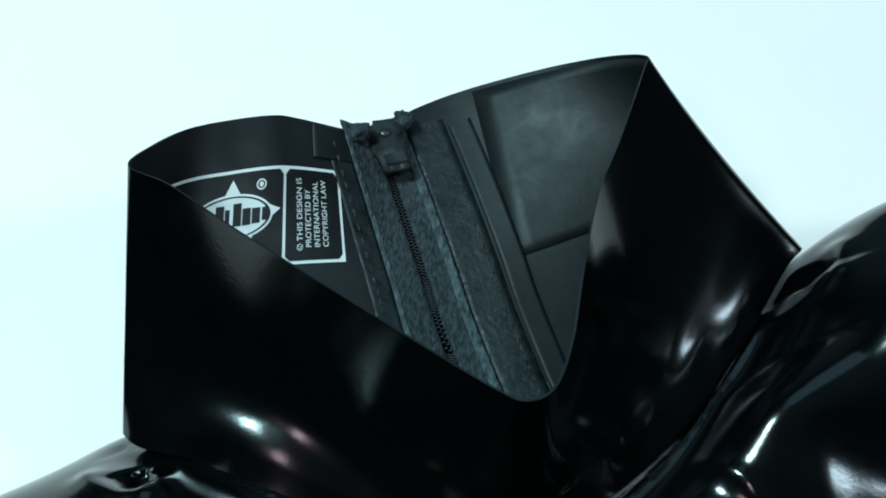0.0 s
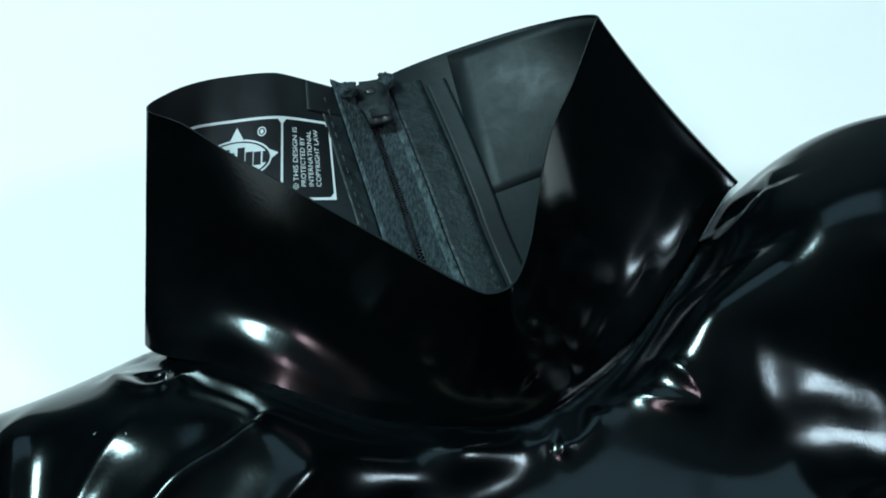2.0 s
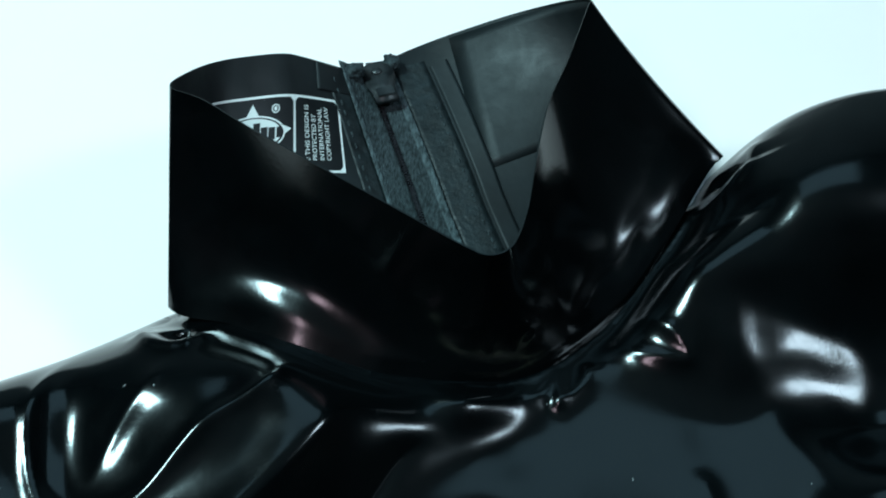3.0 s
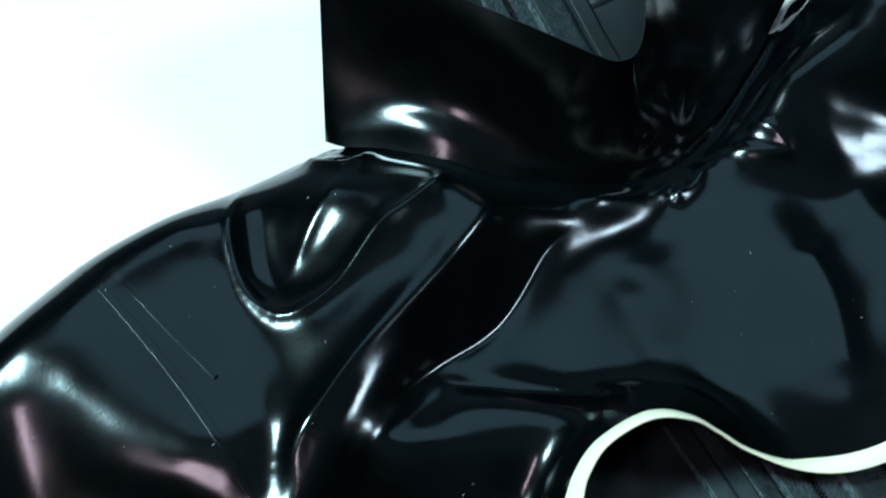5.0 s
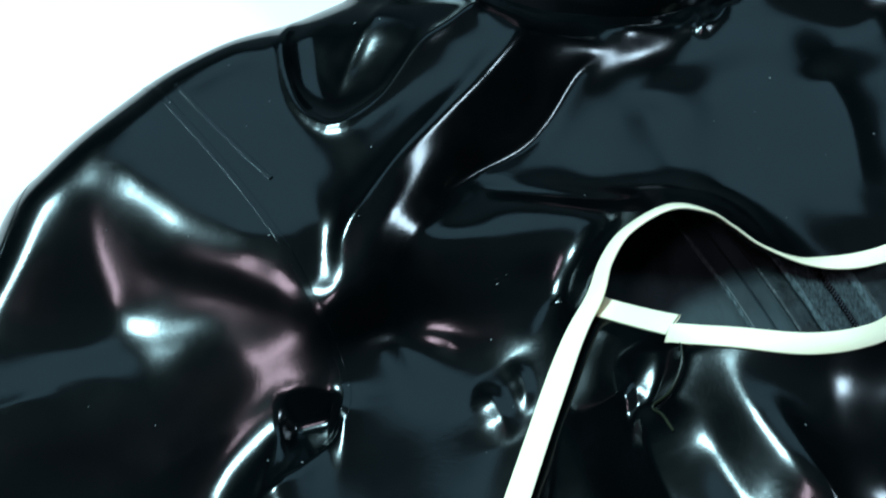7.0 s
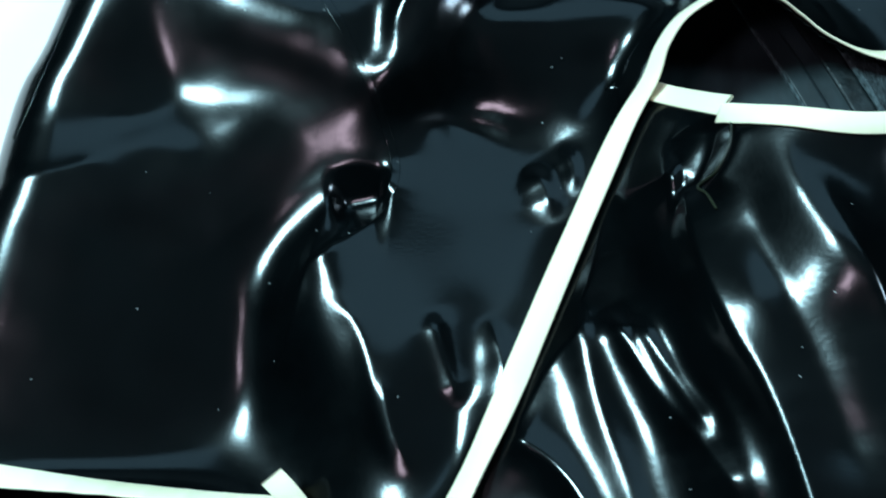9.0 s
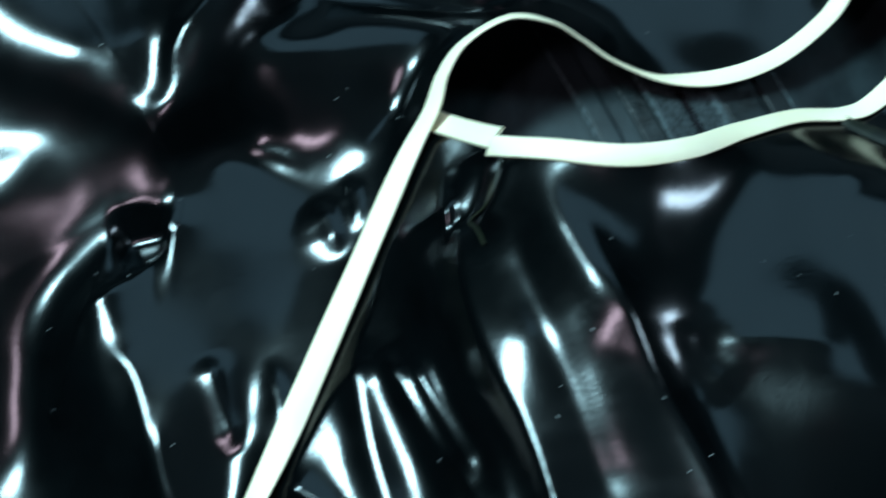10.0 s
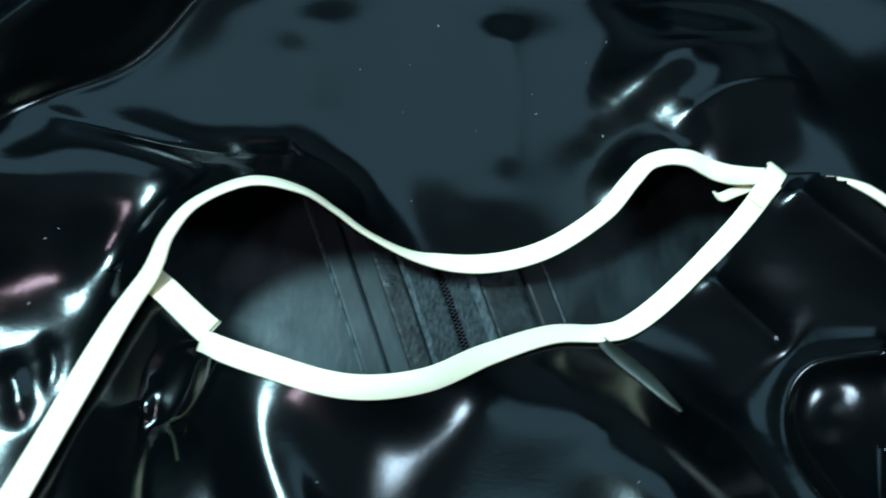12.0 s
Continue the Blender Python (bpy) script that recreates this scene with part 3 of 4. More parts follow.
H2 = puffed(X2, Y2, BUST_EDGE, PUFFS_BUST + PUFFS_WAIST, LEANS_BUST + LEANS_DRAPE + LEANS_WAIST + LEANS_RIDGE + LEANS_SLOPE + LEANS_STREAK)
H2 += 0.25 * lumps(X2, Y2, 36, 5) + 0.06 * lumps(X2, Y2, 13, 6)
fold(H2, X2, Y2, [(-26, -52), (-18, -57), (-9, -64), (-7, -84), (-1, -108), (8, -128), (15, -152), (20, -185)], 4.5, 9, 5, 0.08)
fold(H2, X2, Y2, [(-42, -92), (-36, -123), (-28, -150), (-22, -175)], 3.0, 6, 9, 0.15, 3)
fold(H2, X2, Y2, [(-32, -96), (-19, -123), (-7, -142), (2, -160)], 3.0, 5, 6, 0.15)
fold(H2, X2, Y2, [(-24, -100), (-15, -119), (-4, -140)], 1.8, 3, 3, 0.2)
fold(H2, X2, Y2, [(-64, -131), (-48, -142), (-38, -158), (-32, -180)], 3.5, 6, 5, 0.15)
fold(H2, X2, Y2, [(2, -46), (0, -56), (-5, -64), (-12, -64)], -4.0, 6, 5, 0.15, 2)
fold(H2, X2, Y2, [(8, -50), (5, -60), (-2, -70)], 2.5, 4, 3, 0.25)
fold(H2, X2, Y2, [(16, -54), (20, -72), (26, -88), (36, -112)], 2.6, 6, 9, 0.4, 3)
fold(H2, X2, Y2, [(24, -68), (34, -95), (42, -118), (54, -150), (62, -190)], 2.6, 4, 5, 0.3)
fold(H2, X2, Y2, [(8, -66), (12, -92), (22, -125), (30, -160)], -2.0, 7, 7, 0.2, 3)
fold(H2, X2, Y2, [(50, -103), (53, -113), (62, -124)], 1.2, 6, 5, 0.25)
fold(H2, X2, Y2, [(54, -110), (72, -111), (90, -114)], 1.2, 5, 7, 0.3)
fold(H2, X2, Y2, [(88, -42), (95, -54), (104, -68)], 0.8, 7, 5, 0.25)
fold(H2, X2, Y2, [(160, 14), (178, 0), (196, -12), (215, -22)], 4.0, 6, 8, 0.1)
fold(H2, X2, Y2, [(134, -12), (148, -24), (162, -36)], 3.5, 6, 7, 0.2)
fold(H2, X2, Y2, [(196, -34), (184, -35), (166, -39), (158, -50), (157, -64), (162, -78), (172, -95)], 5.0, 5, 4.5, 0.1)
fold(H2, X2, Y2, [(182, -44), (172, -50), (172, -62)], 0.8, 7, 7, 0.3)
fold(H2, X2, Y2, [(-10, -110), (0, -135), (6, -165)], 1.5, 5, 5, 0.2)
d_bust, _, _, z_bust = nearest(X2, Y2, bust_edge)
k = np.exp(-d_bust / 5.0)
H2 = H2 * (1 - k) + z_bust * k
d_under, s_under, _, z_under = nearest(X2, Y2, yoke)
left_leg = (Y2 < -20) & (X2 < 60)
H2 = np.where(left_leg, np.minimum(H2, z_under - 2.5 + np.where(s_under < 0, 1, -1) * d_under * 0.5 + 0.02 * d_under ** 2 * (s_under < 0)), H2)
H2 = np.where((X2 > 150) & (s_under > 0), np.minimum(H2, z_under - 3), H2)
H2 = np.maximum(H2, 4)
# the sleeve lies over the lower sheet
H2 = np.where((X2 < -95) & (Y2 > -160), np.minimum(H2, 4), H2)
lower_at = sampler(X2, Y2, H2)
poly2 = np.vstack([bust_edge[:, :2], [(176, 24), (262, -10), (262, -240), (-260, -240), (-260, -135), (-120, -140), (-70, -100), (-34, -24)]])
mask2 = inside(X2, Y2, poly2) | (d_bust < 0.8)
bust = sheet("bust_panel", X2, Y2, H2, mask2, LATEX, top, "glossy black latex bust panel with drawn folds")
sol = bust.modifiers.new("thickness", "SOLIDIFY")
sol.thickness, sol.offset = 0.0006, -1

# ---- collar: a tube between the neck seam and its rim ----
RIM = [(-79, 177, 84), (-68, 171, 84), (-53, 160, 83), (-34, 147, 82), (-11, 132, 80), (2, 124, 78), (12, 118.5, 76), (19, 116, 75), (26, 120, 74), (31, 133, 73), (35, 153, 72), (41, 179, 70), (49, 200, 68), (58, 226, 67),
       (60, 232, 65), (56, 236, 62), (46, 242, 54), (29, 246, 44), (6, 248, 32), (-11, 241, 30), (-22, 229, 33), (-31, 224, 42), (-43, 218, 54), (-49, 214, 60), (-60, 207, 66), (-69, 199, 72), (-75, 187, 80)]
FOOT = [(-84, 127, 34), (-78, 122, 37), (-62, 117, 40), (-42, 108, 42), (-22, 101, 38), (-10, 99.5, 36), (4, 99, 33), (16, 99.5, 30), (26, 101, 28), (38, 106, 26), (50, 115, 24), (67, 132, 24), (84, 156, 26), (100, 181, 29),
        (106, 188, 30), (105, 190, 24), (88, 182, 18), (55, 164, 18), (25, 148, 20), (8, 143, 20), (-8, 139, 20), (-20, 136, 21), (-38, 131, 23), (-50, 128, 24), (-62, 126, 26), (-74, 126, 29), (-82, 127, 32)]


def even(pts, per):
    p = np.array(pts, float)
    n = len(p)
    out = []
    for i in range(n):
        a, b, c, d = p[i - 1], p[i], p[(i + 1) % n], p[(i + 2) % n]
        for t in np.arange(per) / per:
            out.append(0.5 * (2 * b + (c - a) * t + (2 * a - 5 * b + 4 * c - d) * t * t + (3 * b - a - 3 * c + d) * t ** 3))
    return np.array(out)


rim, foot = even(RIM, 10), even(FOOT, 10)
NU, NV = len(rim), 40
share = np.arange(NU) / NU
front_w = np.clip(np.sin(np.clip(share / 0.5, 0, 1) * math.pi) * 1.6, 0, 1)
v = np.linspace(0, 1, NV)[:, None, None]
flare = front_w * np.clip((0.36 - share) / 0.1, 0, 1) * (0.95 + 0.05 * np.clip((share - 0.10) / 0.08, 0, 1))
power = (1 + 0.8 * flare[None])
rise = ((v[:, :, 0] + 0.2) ** power - 0.2 ** power) / (1.2 ** power - 0.2 ** power)
slide = v[:, :, 0] ** (1 / (1 + 0.5 * flare[None]))
loft = np.empty((NV, NU, 3))
for c, part_ in ((0, slide), (1, slide), (2, rise)):
    loft[:, :, c] = foot[None, :, c] * (1 - part_) + rim[None, :, c] * part_
ripple = 0.3 * lumps(loft[:, :, 0] + 2 * loft[:, :, 2], loft[:, :, 1], 26, 9)
loft[:, :, 2] += ripple * np.sin(math.pi * v[:, :, 0])
side_in = np.exp(-((share[None] - 0.5) / 0.045) ** 2) * np.sin(math.pi * v[:, :, 0])
loft[:, :, 0] -= 2.0 * side_in
loft[:, :, 1] -= 1.2 * side_in
# a bulge in the right flank and small pinches above the seam
vv = v[:, :, 0]
for cu, cv_, su, sv, high in ((0.095, 0.11, 0.030, 0.10, 1.7), (0.457, 0.10, 0.026, 0.15, 4.0), (0.385, 0.16, 0.014, 0.08, 1.6), (0.425, 0.20, 0.012, 0.07, 1.4), (0.32, 0.22, 0.010, 0.06, 1.2)):
    loft[:, :, 2] += high * np.exp(-((share[None] - cu) / su) ** 2 - ((vv - cv_) / sv) ** 2)
# the foot of the wall turns in under the seam
loft[:, :, 2] -= 2.2 * np.clip(1 - vv / 0.08, 0, 1) ** 2 * front_w[None]
norm = np.cross(np.roll(loft, -1, 1) - np.roll(loft, 1, 1), np.gradient(loft, axis=0))
norm /= np.linalg.norm(norm, axis=2)[:, :, None] + 1e-9
centre = loft.mean((0, 1))
if (norm * (loft - centre)).sum() < 0:
    norm = -norm
inner = loft - norm * 0.6
cv = np.vstack([loft.reshape(-1, 3), inner.reshape(-1, 3), loft[-1], inner[-1]]) * MM
cf, off = [], NU * NV
for j in range(NV - 1):
    for i in range(NU):
        a, b = j * NU + i, j * NU + (i + 1) % NU
        cf.append((a, b, b + NU, a + NU))
for j in range(NV - 1):
    for i in range(NU):
        a, b = off + j * NU + i, off + j * NU + (i + 1) % NU
        cf.append((a, a + NU, b + NU, b))
for i in range(NU):
    a, b = 2 * off + i, 2 * off + (i + 1) % NU
    cf.append((a, b, NU + b, NU + a))
collar = link_mesh("collar", cv, cf, [LATEX, LINING], top, "stand-up collar with glossy black outside and matt lining")
mi = np.zeros(len(cf), int)
mi[(NV - 1) * NU:] = 1
collar.data.polygons.foreach_set("material_index", mi)

# ---- lining of the back, seen through neck and opening ----
back_pts = inner[:, int(NU * 0.555):, :].reshape(-1, 3)


def lining_at(x, y):
    x, y = np.atleast_1d(np.asarray(x, float)), np.atleast_1d(np.asarray(y, float))
    e = np.clip((y - 75) / 70, 0, 1)
    flat = 4.0 + 16.5 * e * e * (3 - 2 * e) + 9.0 * np.exp(-((x - 65) / 80) ** 2 - ((y + 15) / 45) ** 2)
    out = flat.copy()
    for i in np.nonzero(y > 120)[0]:
        d = (back_pts[:, 0] - x[i]) ** 2 + (back_pts[:, 1] - y[i]) ** 2
        w = np.exp(-d / 4.0) + 1e-30
        z = (w * back_pts[:, 2]).sum() / w.sum() if d.min() < 36 else flat[i]
        k2 = np.clip((y[i] - 136) / 12, 0, 1)
        out[i] = flat[i] * (1 - k2) + z * k2
    return out


X3, Y3 = grid(-130, 205, -110, 150, 2.0)
E3 = np.clip((Y3 - 75) / 70, 0, 1)
H3 = 3.5 + 16.5 * E3 * E3 * (3 - 2 * E3) + 9.0 * np.exp(-((X3 - 65) / 80) ** 2 - ((Y3 + 15) / 45) ** 2) + 0.5 * lumps(X3, Y3, 30, 11)
keep3 = (Y3 < 60) | ((X3 > -70) & (X3 < 85))
sheet("back_panel", X3, Y3, H3, keep3, DUSTY_LIT, top, "matt dusty inside of the black latex back, coloured brighter against shade")

ZIP = [(-24, 236), (-16, 213), (-6, 182), (2, 156), (30, 80), (62, -6), (86, -70)]
zip_axis = spline(ZIP, 2.0)
zt = np.gradient(zip_axis, axis=0)
zt /= np.linalg.norm(zt, axis=1)[:, None]
zn = np.stack([-zt[:, 1], zt[:, 0]], 1)


def on_lining(name, a, b, lift, material, label="", y_hi=400, rough_=0.0, cols=7):
    """A strip of the lining between the offsets a and b from the zip's line."""
    m = zip_axis[:, 1] < y_hi
    ax, nn = zip_axis[m], zn[m]
    rows, rnd = [], np.random.RandomState(len(name) * 7 + int(abs(a) * 10))
    for k in range(cols + 2):
        o = a + (b - a) * min(max(k - 1, 0), cols - 1) / (cols - 1)
        p = ax + nn * o
        z = lining_at(p[:, 0], p[:, 1]) + (lift if 0 < k < cols + 1 else -0.6)
        z = z + rough_ * (rnd.rand(len(z)) - 0.5) * (0 < k < cols + 1)
        rows.append(np.column_stack([p, z]))
    g = np.stack(rows, 1)
    n, c = g.shape[:2]
    f = [(i * c + j, (i + 1) * c + j, (i + 1) * c + j + 1, i * c + j + 1) for i in range(n - 1) for j in range(c - 1)]
    return link_mesh(name, g.reshape(-1, 3) * MM, f, material, top, label)


on_lining("zip_facing", 10, 23, 0.45, GLUED, "glued black latex facing beside the zip", 232, 0.25)
on_lining("zip_facing", -17, -10, 0.45, GLUED, "glued black latex facing beside the zip", 220, 0.25)
on_lining("back_seam", 24, 31, 0.7, LINING, "overlapped latex seam of the back", 228)
on_lining("back_seam", -30, -23, 0.7, DUSTY_LIT, "overlapped latex seam of the back", 60)
on_lining("zip_tape", -10, -1.0, 1.5, TAPE, "woven black zip tape", 232, 0.1)
on_lining("zip_tape", 1.0, 10, 1.5, TAPE, "woven black zip tape", 236, 0.1)
on_lining("tape_selvedge", -10.1, -8.5, 1.75, SELVEDGE, "worn grey selvedge of the zip tape", 226, 0.1, 4)
on_lining("tape_selvedge", 7.4, 10.1, 1.75, SELVEDGE, "worn grey selvedge of the zip tape", 226, 0.1, 4)
on_lining("glue_line", -30.6, -29.7, 1.0, SELVEDGE, "dried glue along the seam edge", 60, 0.2, 3)
on_lining("glue_line", 30.6, 31.3, 1.0, SELVEDGE, "dried glue along the seam edge", 60, 0.2, 3)

# teeth: a close row of small coils
tv, tf = [], []
za = spline(ZIP, 0.55)
zd = np.gradient(za, axis=0)
zd /= np.linalg.norm(zd, axis=1)[:, None]
zz = lining_at(za[:, 0], za[:, 1])
for i in range(len(za)):
    if za[i, 1] > 214:
        continue
    s = 1 if i % 2 else -1
    c = za[i] + np.array((-zd[i, 1], zd[i, 0])) * 0.4 * s
    b0 = len(tv)
    for dx, dy, dz in ((-.65, -.36, .8), (.65, -.36, .8), (.65, .36, .8), (-.65, .36, .8), (-.45, -.2, 2.3), (.45, -.2, 2.3), (.45, .2, 2.3), (-.45, .2, 2.3)):
        p = c + np.array((-zd[i, 1], zd[i, 0])) * dx + zd[i] * dy
        tv.append((p[0] * MM, p[1] * MM, (zz[i] + dz) * MM))
    tf += [tuple(b0 + q for q in w) for w in ((4, 5, 6, 7), (0, 1, 5, 4), (1, 2, 6, 5), (2, 3, 7, 6), (3, 0, 4, 7))]
teeth = link_mesh("zip_teeth", tv, tf, TOOTH, top, "fine black nylon zip coil", smooth=False)
teeth["kind"] = "stuff"


# ---- white trim ----
def trim(name, curve, at, side, half, label, bare=0.3, steep=0.0):
    w = across(curve, at, side)
    w[:, 2] += steep
    w /= np.linalg.norm(w, axis=1)[:, None]
    c = curve.copy()
    c[:, 2] = at(c[:, 0], c[:, 1]) + bare
    return band(name, c, w, half, 0.7, WHITE, top, label)


ycut = yoke[(yoke[:, 1] > -206)]
wid_y = 2.9 + 1.0 * np.clip((-16 - ycut[:, 1]) / 30, 0, 1) - 1.3 * np.clip((ycut[:, 0] - 150) / 25, 0, 1)
wid_y = wid_y * np.where(ycut[:, 0] > 165, np.clip((ycut[:, 0] - 172) / 14, 0.2, 1), 1)
dip_y = -1.3 * np.exp(-((ycut[:, 0] - 42) / 20) ** 2) * (ycut[:, 1] > -15)
lift_y = 0.6 + 1.2 * np.clip((ycut[:, 0] - 120) / 30, 0, 1)
for run in (ycut[:, 0] < 159, ycut[:, 0] > 174):
    trim("yoke_trim", ycut[run], upper_at, 1, wid_y[run], "white latex trim along the edge of the yoke", lift_y[run], dip_y[run])
kinks = np.argmin(np.hypot(bust_edge[:, 0] - 5, bust_edge[:, 1] + 44))
b0 = bust_edge[6:kinks + 1].copy()
trim("bust_trim", b0, lower_at, -1, 3.6, "white latex trim along the bust edge")
b1 = bust_edge[kinks - 2:].copy()
e = np.exp(-np.arange(len(b1)) / 9.0)[:, None]
b1 += e * np.array([(-0.9, -1.8, 0.4)]) + np.array([(0, -1.4, 0)])
trim("bust_trim", b1, lower_at, -1, 3.05, "white latex trim along the bust edge", 0.7)
ccut = spline(CUFF)
trim("cuff_trim", ccut, upper_at, 1, 3.8, "white latex trim on the short sleeve")

# turned ends of the trims
def loose_band(name, pts, wide, half, label, material=WHITE, thick=0.6):
    c = spline(pts, 0.7)
    w = np.broadcast_to(np.array(wide, float) / np.linalg.norm(wide), c.shape).copy()
    return band(name, c, w, half, thick, material, top, label)


ze = float(lower_at(156, 12)) + 1.4
loose_band("trim_end", [(152.5, 6.6, float(lower_at(152.5, 6.6)) + 1.3), (156.5, 12.4, ze), (159.0, 16.2, ze + 0.2), (160.2, 18.2, ze - 1.2), (160.2, 18.8, ze - 3.2)], (0.78, -0.58, -0.1), 3.1, "turned-under end of the white bust trim")
loose_band("trim_end", [(156, 17, 27.5), (150, 14.5, 27), (146.5, 13, 26.5), (145.5, 14.5, 25)], (0.3, -0.9, 0.3), 1.8, "curled white end under the yoke trim")
loose_band("trim_end", [(-131, -143, 22), (-126, -148, 20), (-119, -157, 14), (-113, -168, 10)], (0.75, 0.55, 0.2), 3.8, "folded white corner of the sleeve trim")

# hanging tab and its cord, smoky rubber
tab = spline([(106, -33, 33), (112, -41, 31), (119, -48, 29), (127, -56, 28)], 0.8)
tab[:, 2] = lower_at(tab[:, 0], tab[:, 1]) + 0.5
wid = 2.3 * np.sin(np.linspace(0.25, math.pi - 0.05, len(tab))) + 0.3
band("hanging_tab", tab, np.broadcast_to(np.array((0.66, 0.72, 0.1)), tab.shape), wid, 0.5, SMOKE, top, "smoky olive rubber tab under the trim")


def cord(name, pts, r, material, parent, label=""):
    c = spline(pts, 0.8)
    t = np.gradient(c, axis=0)
    t /= np.linalg.norm(t, axis=1)[:, None] + 1e-9
    a = np.cross(t, (0, 0, 1.0))
    a /= np.linalg.norm(a, axis=1)[:, None] + 1e-9
    b = np.cross(a, t)
    k = 6
    vv_ = np.stack([c + r * (a * math.cos(q) + b * math.sin(q)) for q in np.arange(k) * 2 * math.pi / k], 1)
    f = [(i * k + j, i * k + (j + 1) % k, (i + 1) * k + (j + 1) % k, (i + 1) * k + j) for i in range(len(c) - 1) for j in range(k)]
    return link_mesh(name, vv_.reshape(-1, 3) * MM, f, material, parent, label)


def resting(pts, at, lift):
    p = np.array(pts, float)
    return [(x, y, float(at(x, y)) + lift) for x, y in p]


cord("tab_cord", resting([(6, -48), (5, -57), (1, -64), (-4, -66), (-2, -70), (0, -76)], lower_at, 0.5), 0.45, SMOKE, top, "thin olive cord")

# ---- seams that lie on the sheets ----
def seam_band(name, pts, at, half, thick, label, material=LATEX):
    c = spline([(x, y) for x, y in pts], 1.0)
    z = at(c[:, 0], c[:, 1]) + 0.05
    c = np.column_stack([c, z])
    return band(name, c, across(c, at, 1, 2.0), half, thick, material, top, label)


seam_band("armhole_seam", [(-171, 80), (-166, 73), (-140, 40), (-122, 14), (-110, -7), (-99, -34), (-97, -50), (-106, -63)], upper_at, 1.3, 0.05, "overlapped armhole seam in black latex")
seam_band("shoulder_seam", [(-152, 66), (-134, 44), (-118, 26)], upper_at, 0.8, 0.03, "short glued seam in black latex")
seam_band("sleeve_seam", [(-203, 40), (-206, 18), (-214, -8), (-224, -34)], upper_at, 1.2, 0.07, "overlapped sleeve seam in black latex")
seam_band("side_seam", [(186, -60), (182, -90), (186, -130)], lower_at, 1.6, 0.3, "overlapped side seam in black latex")


# ---- printed label inside the collar ----
def on_collar(u, v_, lift):
    """A point on the lining of the collar, lift millimetres proud."""
    fu, fv = (u % 1.0) * NU, np.clip(v_, 0, 1) * (NV - 1)
    i, j = int(fu) % NU, min(int(fv), NV - 2)
    a, b = fu - int(fu), fv - j
    i2 = (i + 1) % NU

    def mix(g):
        return (g[j, i] * (1 - a) + g[j, i2] * a) * (1 - b) + (g[j + 1, i] * (1 - a) + g[j + 1, i2] * a) * b
    return (mix(inner) - mix(norm) * lift) * MM


U_RIGHT, V_LOW, V_HIGH = 0.785, 0.525, 0.838
us = np.linspace(U_RIGHT, 0.99, 200)
walkway = np.array([on_collar(u, 0.68, 0) for u in us]) / MM
reach = np.concatenate([[0], np.cumsum(np.linalg.norm(np.diff(walkway, axis=0), axis=1))])
LAB_H, LAB_W = 27.5, float(reach[-1])


def on_label(x, y, lift):
    """x: millimetres leftwards from the label's right edge; y: upwards from its lower edge."""
    return on_collar(float(np.interp(x, reach, us)), V_LOW + (V_HIGH - V_LOW) * y / LAB_H, lift)


def label_patch(name, x0, x1, y0, y1, lift, material, parent, nx=12, ny=8, label="", r=0.0):
    v_, f = [], []
    for i in range(nx + 1):
        x = x0 + (x1 - x0) * i / nx
        dx = min(x - x0, x1 - x)
        cut_ = r - math.sqrt(max(r * r - (r - dx) ** 2, 0)) if dx < r else 0.0
        for j in range(ny + 1):
            y = min(max(y0 + (y1 - y0) * j / ny, y0 + cut_), y1 - cut_)
            v_.append(on_label(x, y, lift))
    for i in range(nx):
        for j in range(ny):
            a = i * (ny + 1) + j
            f.append((a, a + ny + 1, a + ny + 2, a + 1))
    return link_mesh(name, v_, f, material, parent, label)


tag = label_patch("label", 0, LAB_W, 0, LAB_H, 0.30, PRINT, top, 40, 12, "black label with white frame and printed text")
SPLIT = float(np.interp(0.833, us, reach))
label_patch("panel", 0.9, SPLIT - 0.4, 0.9, LAB_H - 0.9, 0.42, LABEL, tag, 14, 10, "", 1.4)
label_patch("panel", SPLIT + 0.5, LAB_W - 0.7, 0.9, LAB_H - 0.9, 0.42, LABEL, tag, 40, 12, "", 1.4)


def label_text(body, length, height, x, y, lift):
    """One printed line that reads upwards along the label's right panel."""
    cu = bpy.data.curves.new("text", "FONT")
    cu.body, cu.size = body, 1.0
    tmp = bpy.data.objects.new("text", cu)
    scene.collection.objects.link(tmp)
    me = bpy.data.meshes.new_from_object(tmp.evaluated_get(bpy.context.evaluated_depsgraph_get()))
    bpy.data.objects.remove(tmp)
    co = np.array([v_.co[:] for v_ in me.vertices])
    w = co[:, 0].max()
    for v_, (cx, cy, _) in zip(me.vertices, co):
        v_.co = on_label(x + cy / 0.7 * height, y + cx / w * length, lift)
    me.materials.clear()
    me.materials.append(PRINT)
    ob = new("printed_line", me)
    ob.parent = tag
    return ob


mid = (1.3 + SPLIT - 0.6) / 2
for i, (words, long_) in enumerate((("\u00a9 THIS DESIGN IS", 20.5), ("PROTECTED BY", 16.5), ("INTERNATIONAL", 19.0), ("COPYRIGHT LAW", 19.5))):
    label_text(words, long_, 1.75, mid + 3.6 - 2.75 * i, 3.6 + (0.8 if i else 0), 0.55)


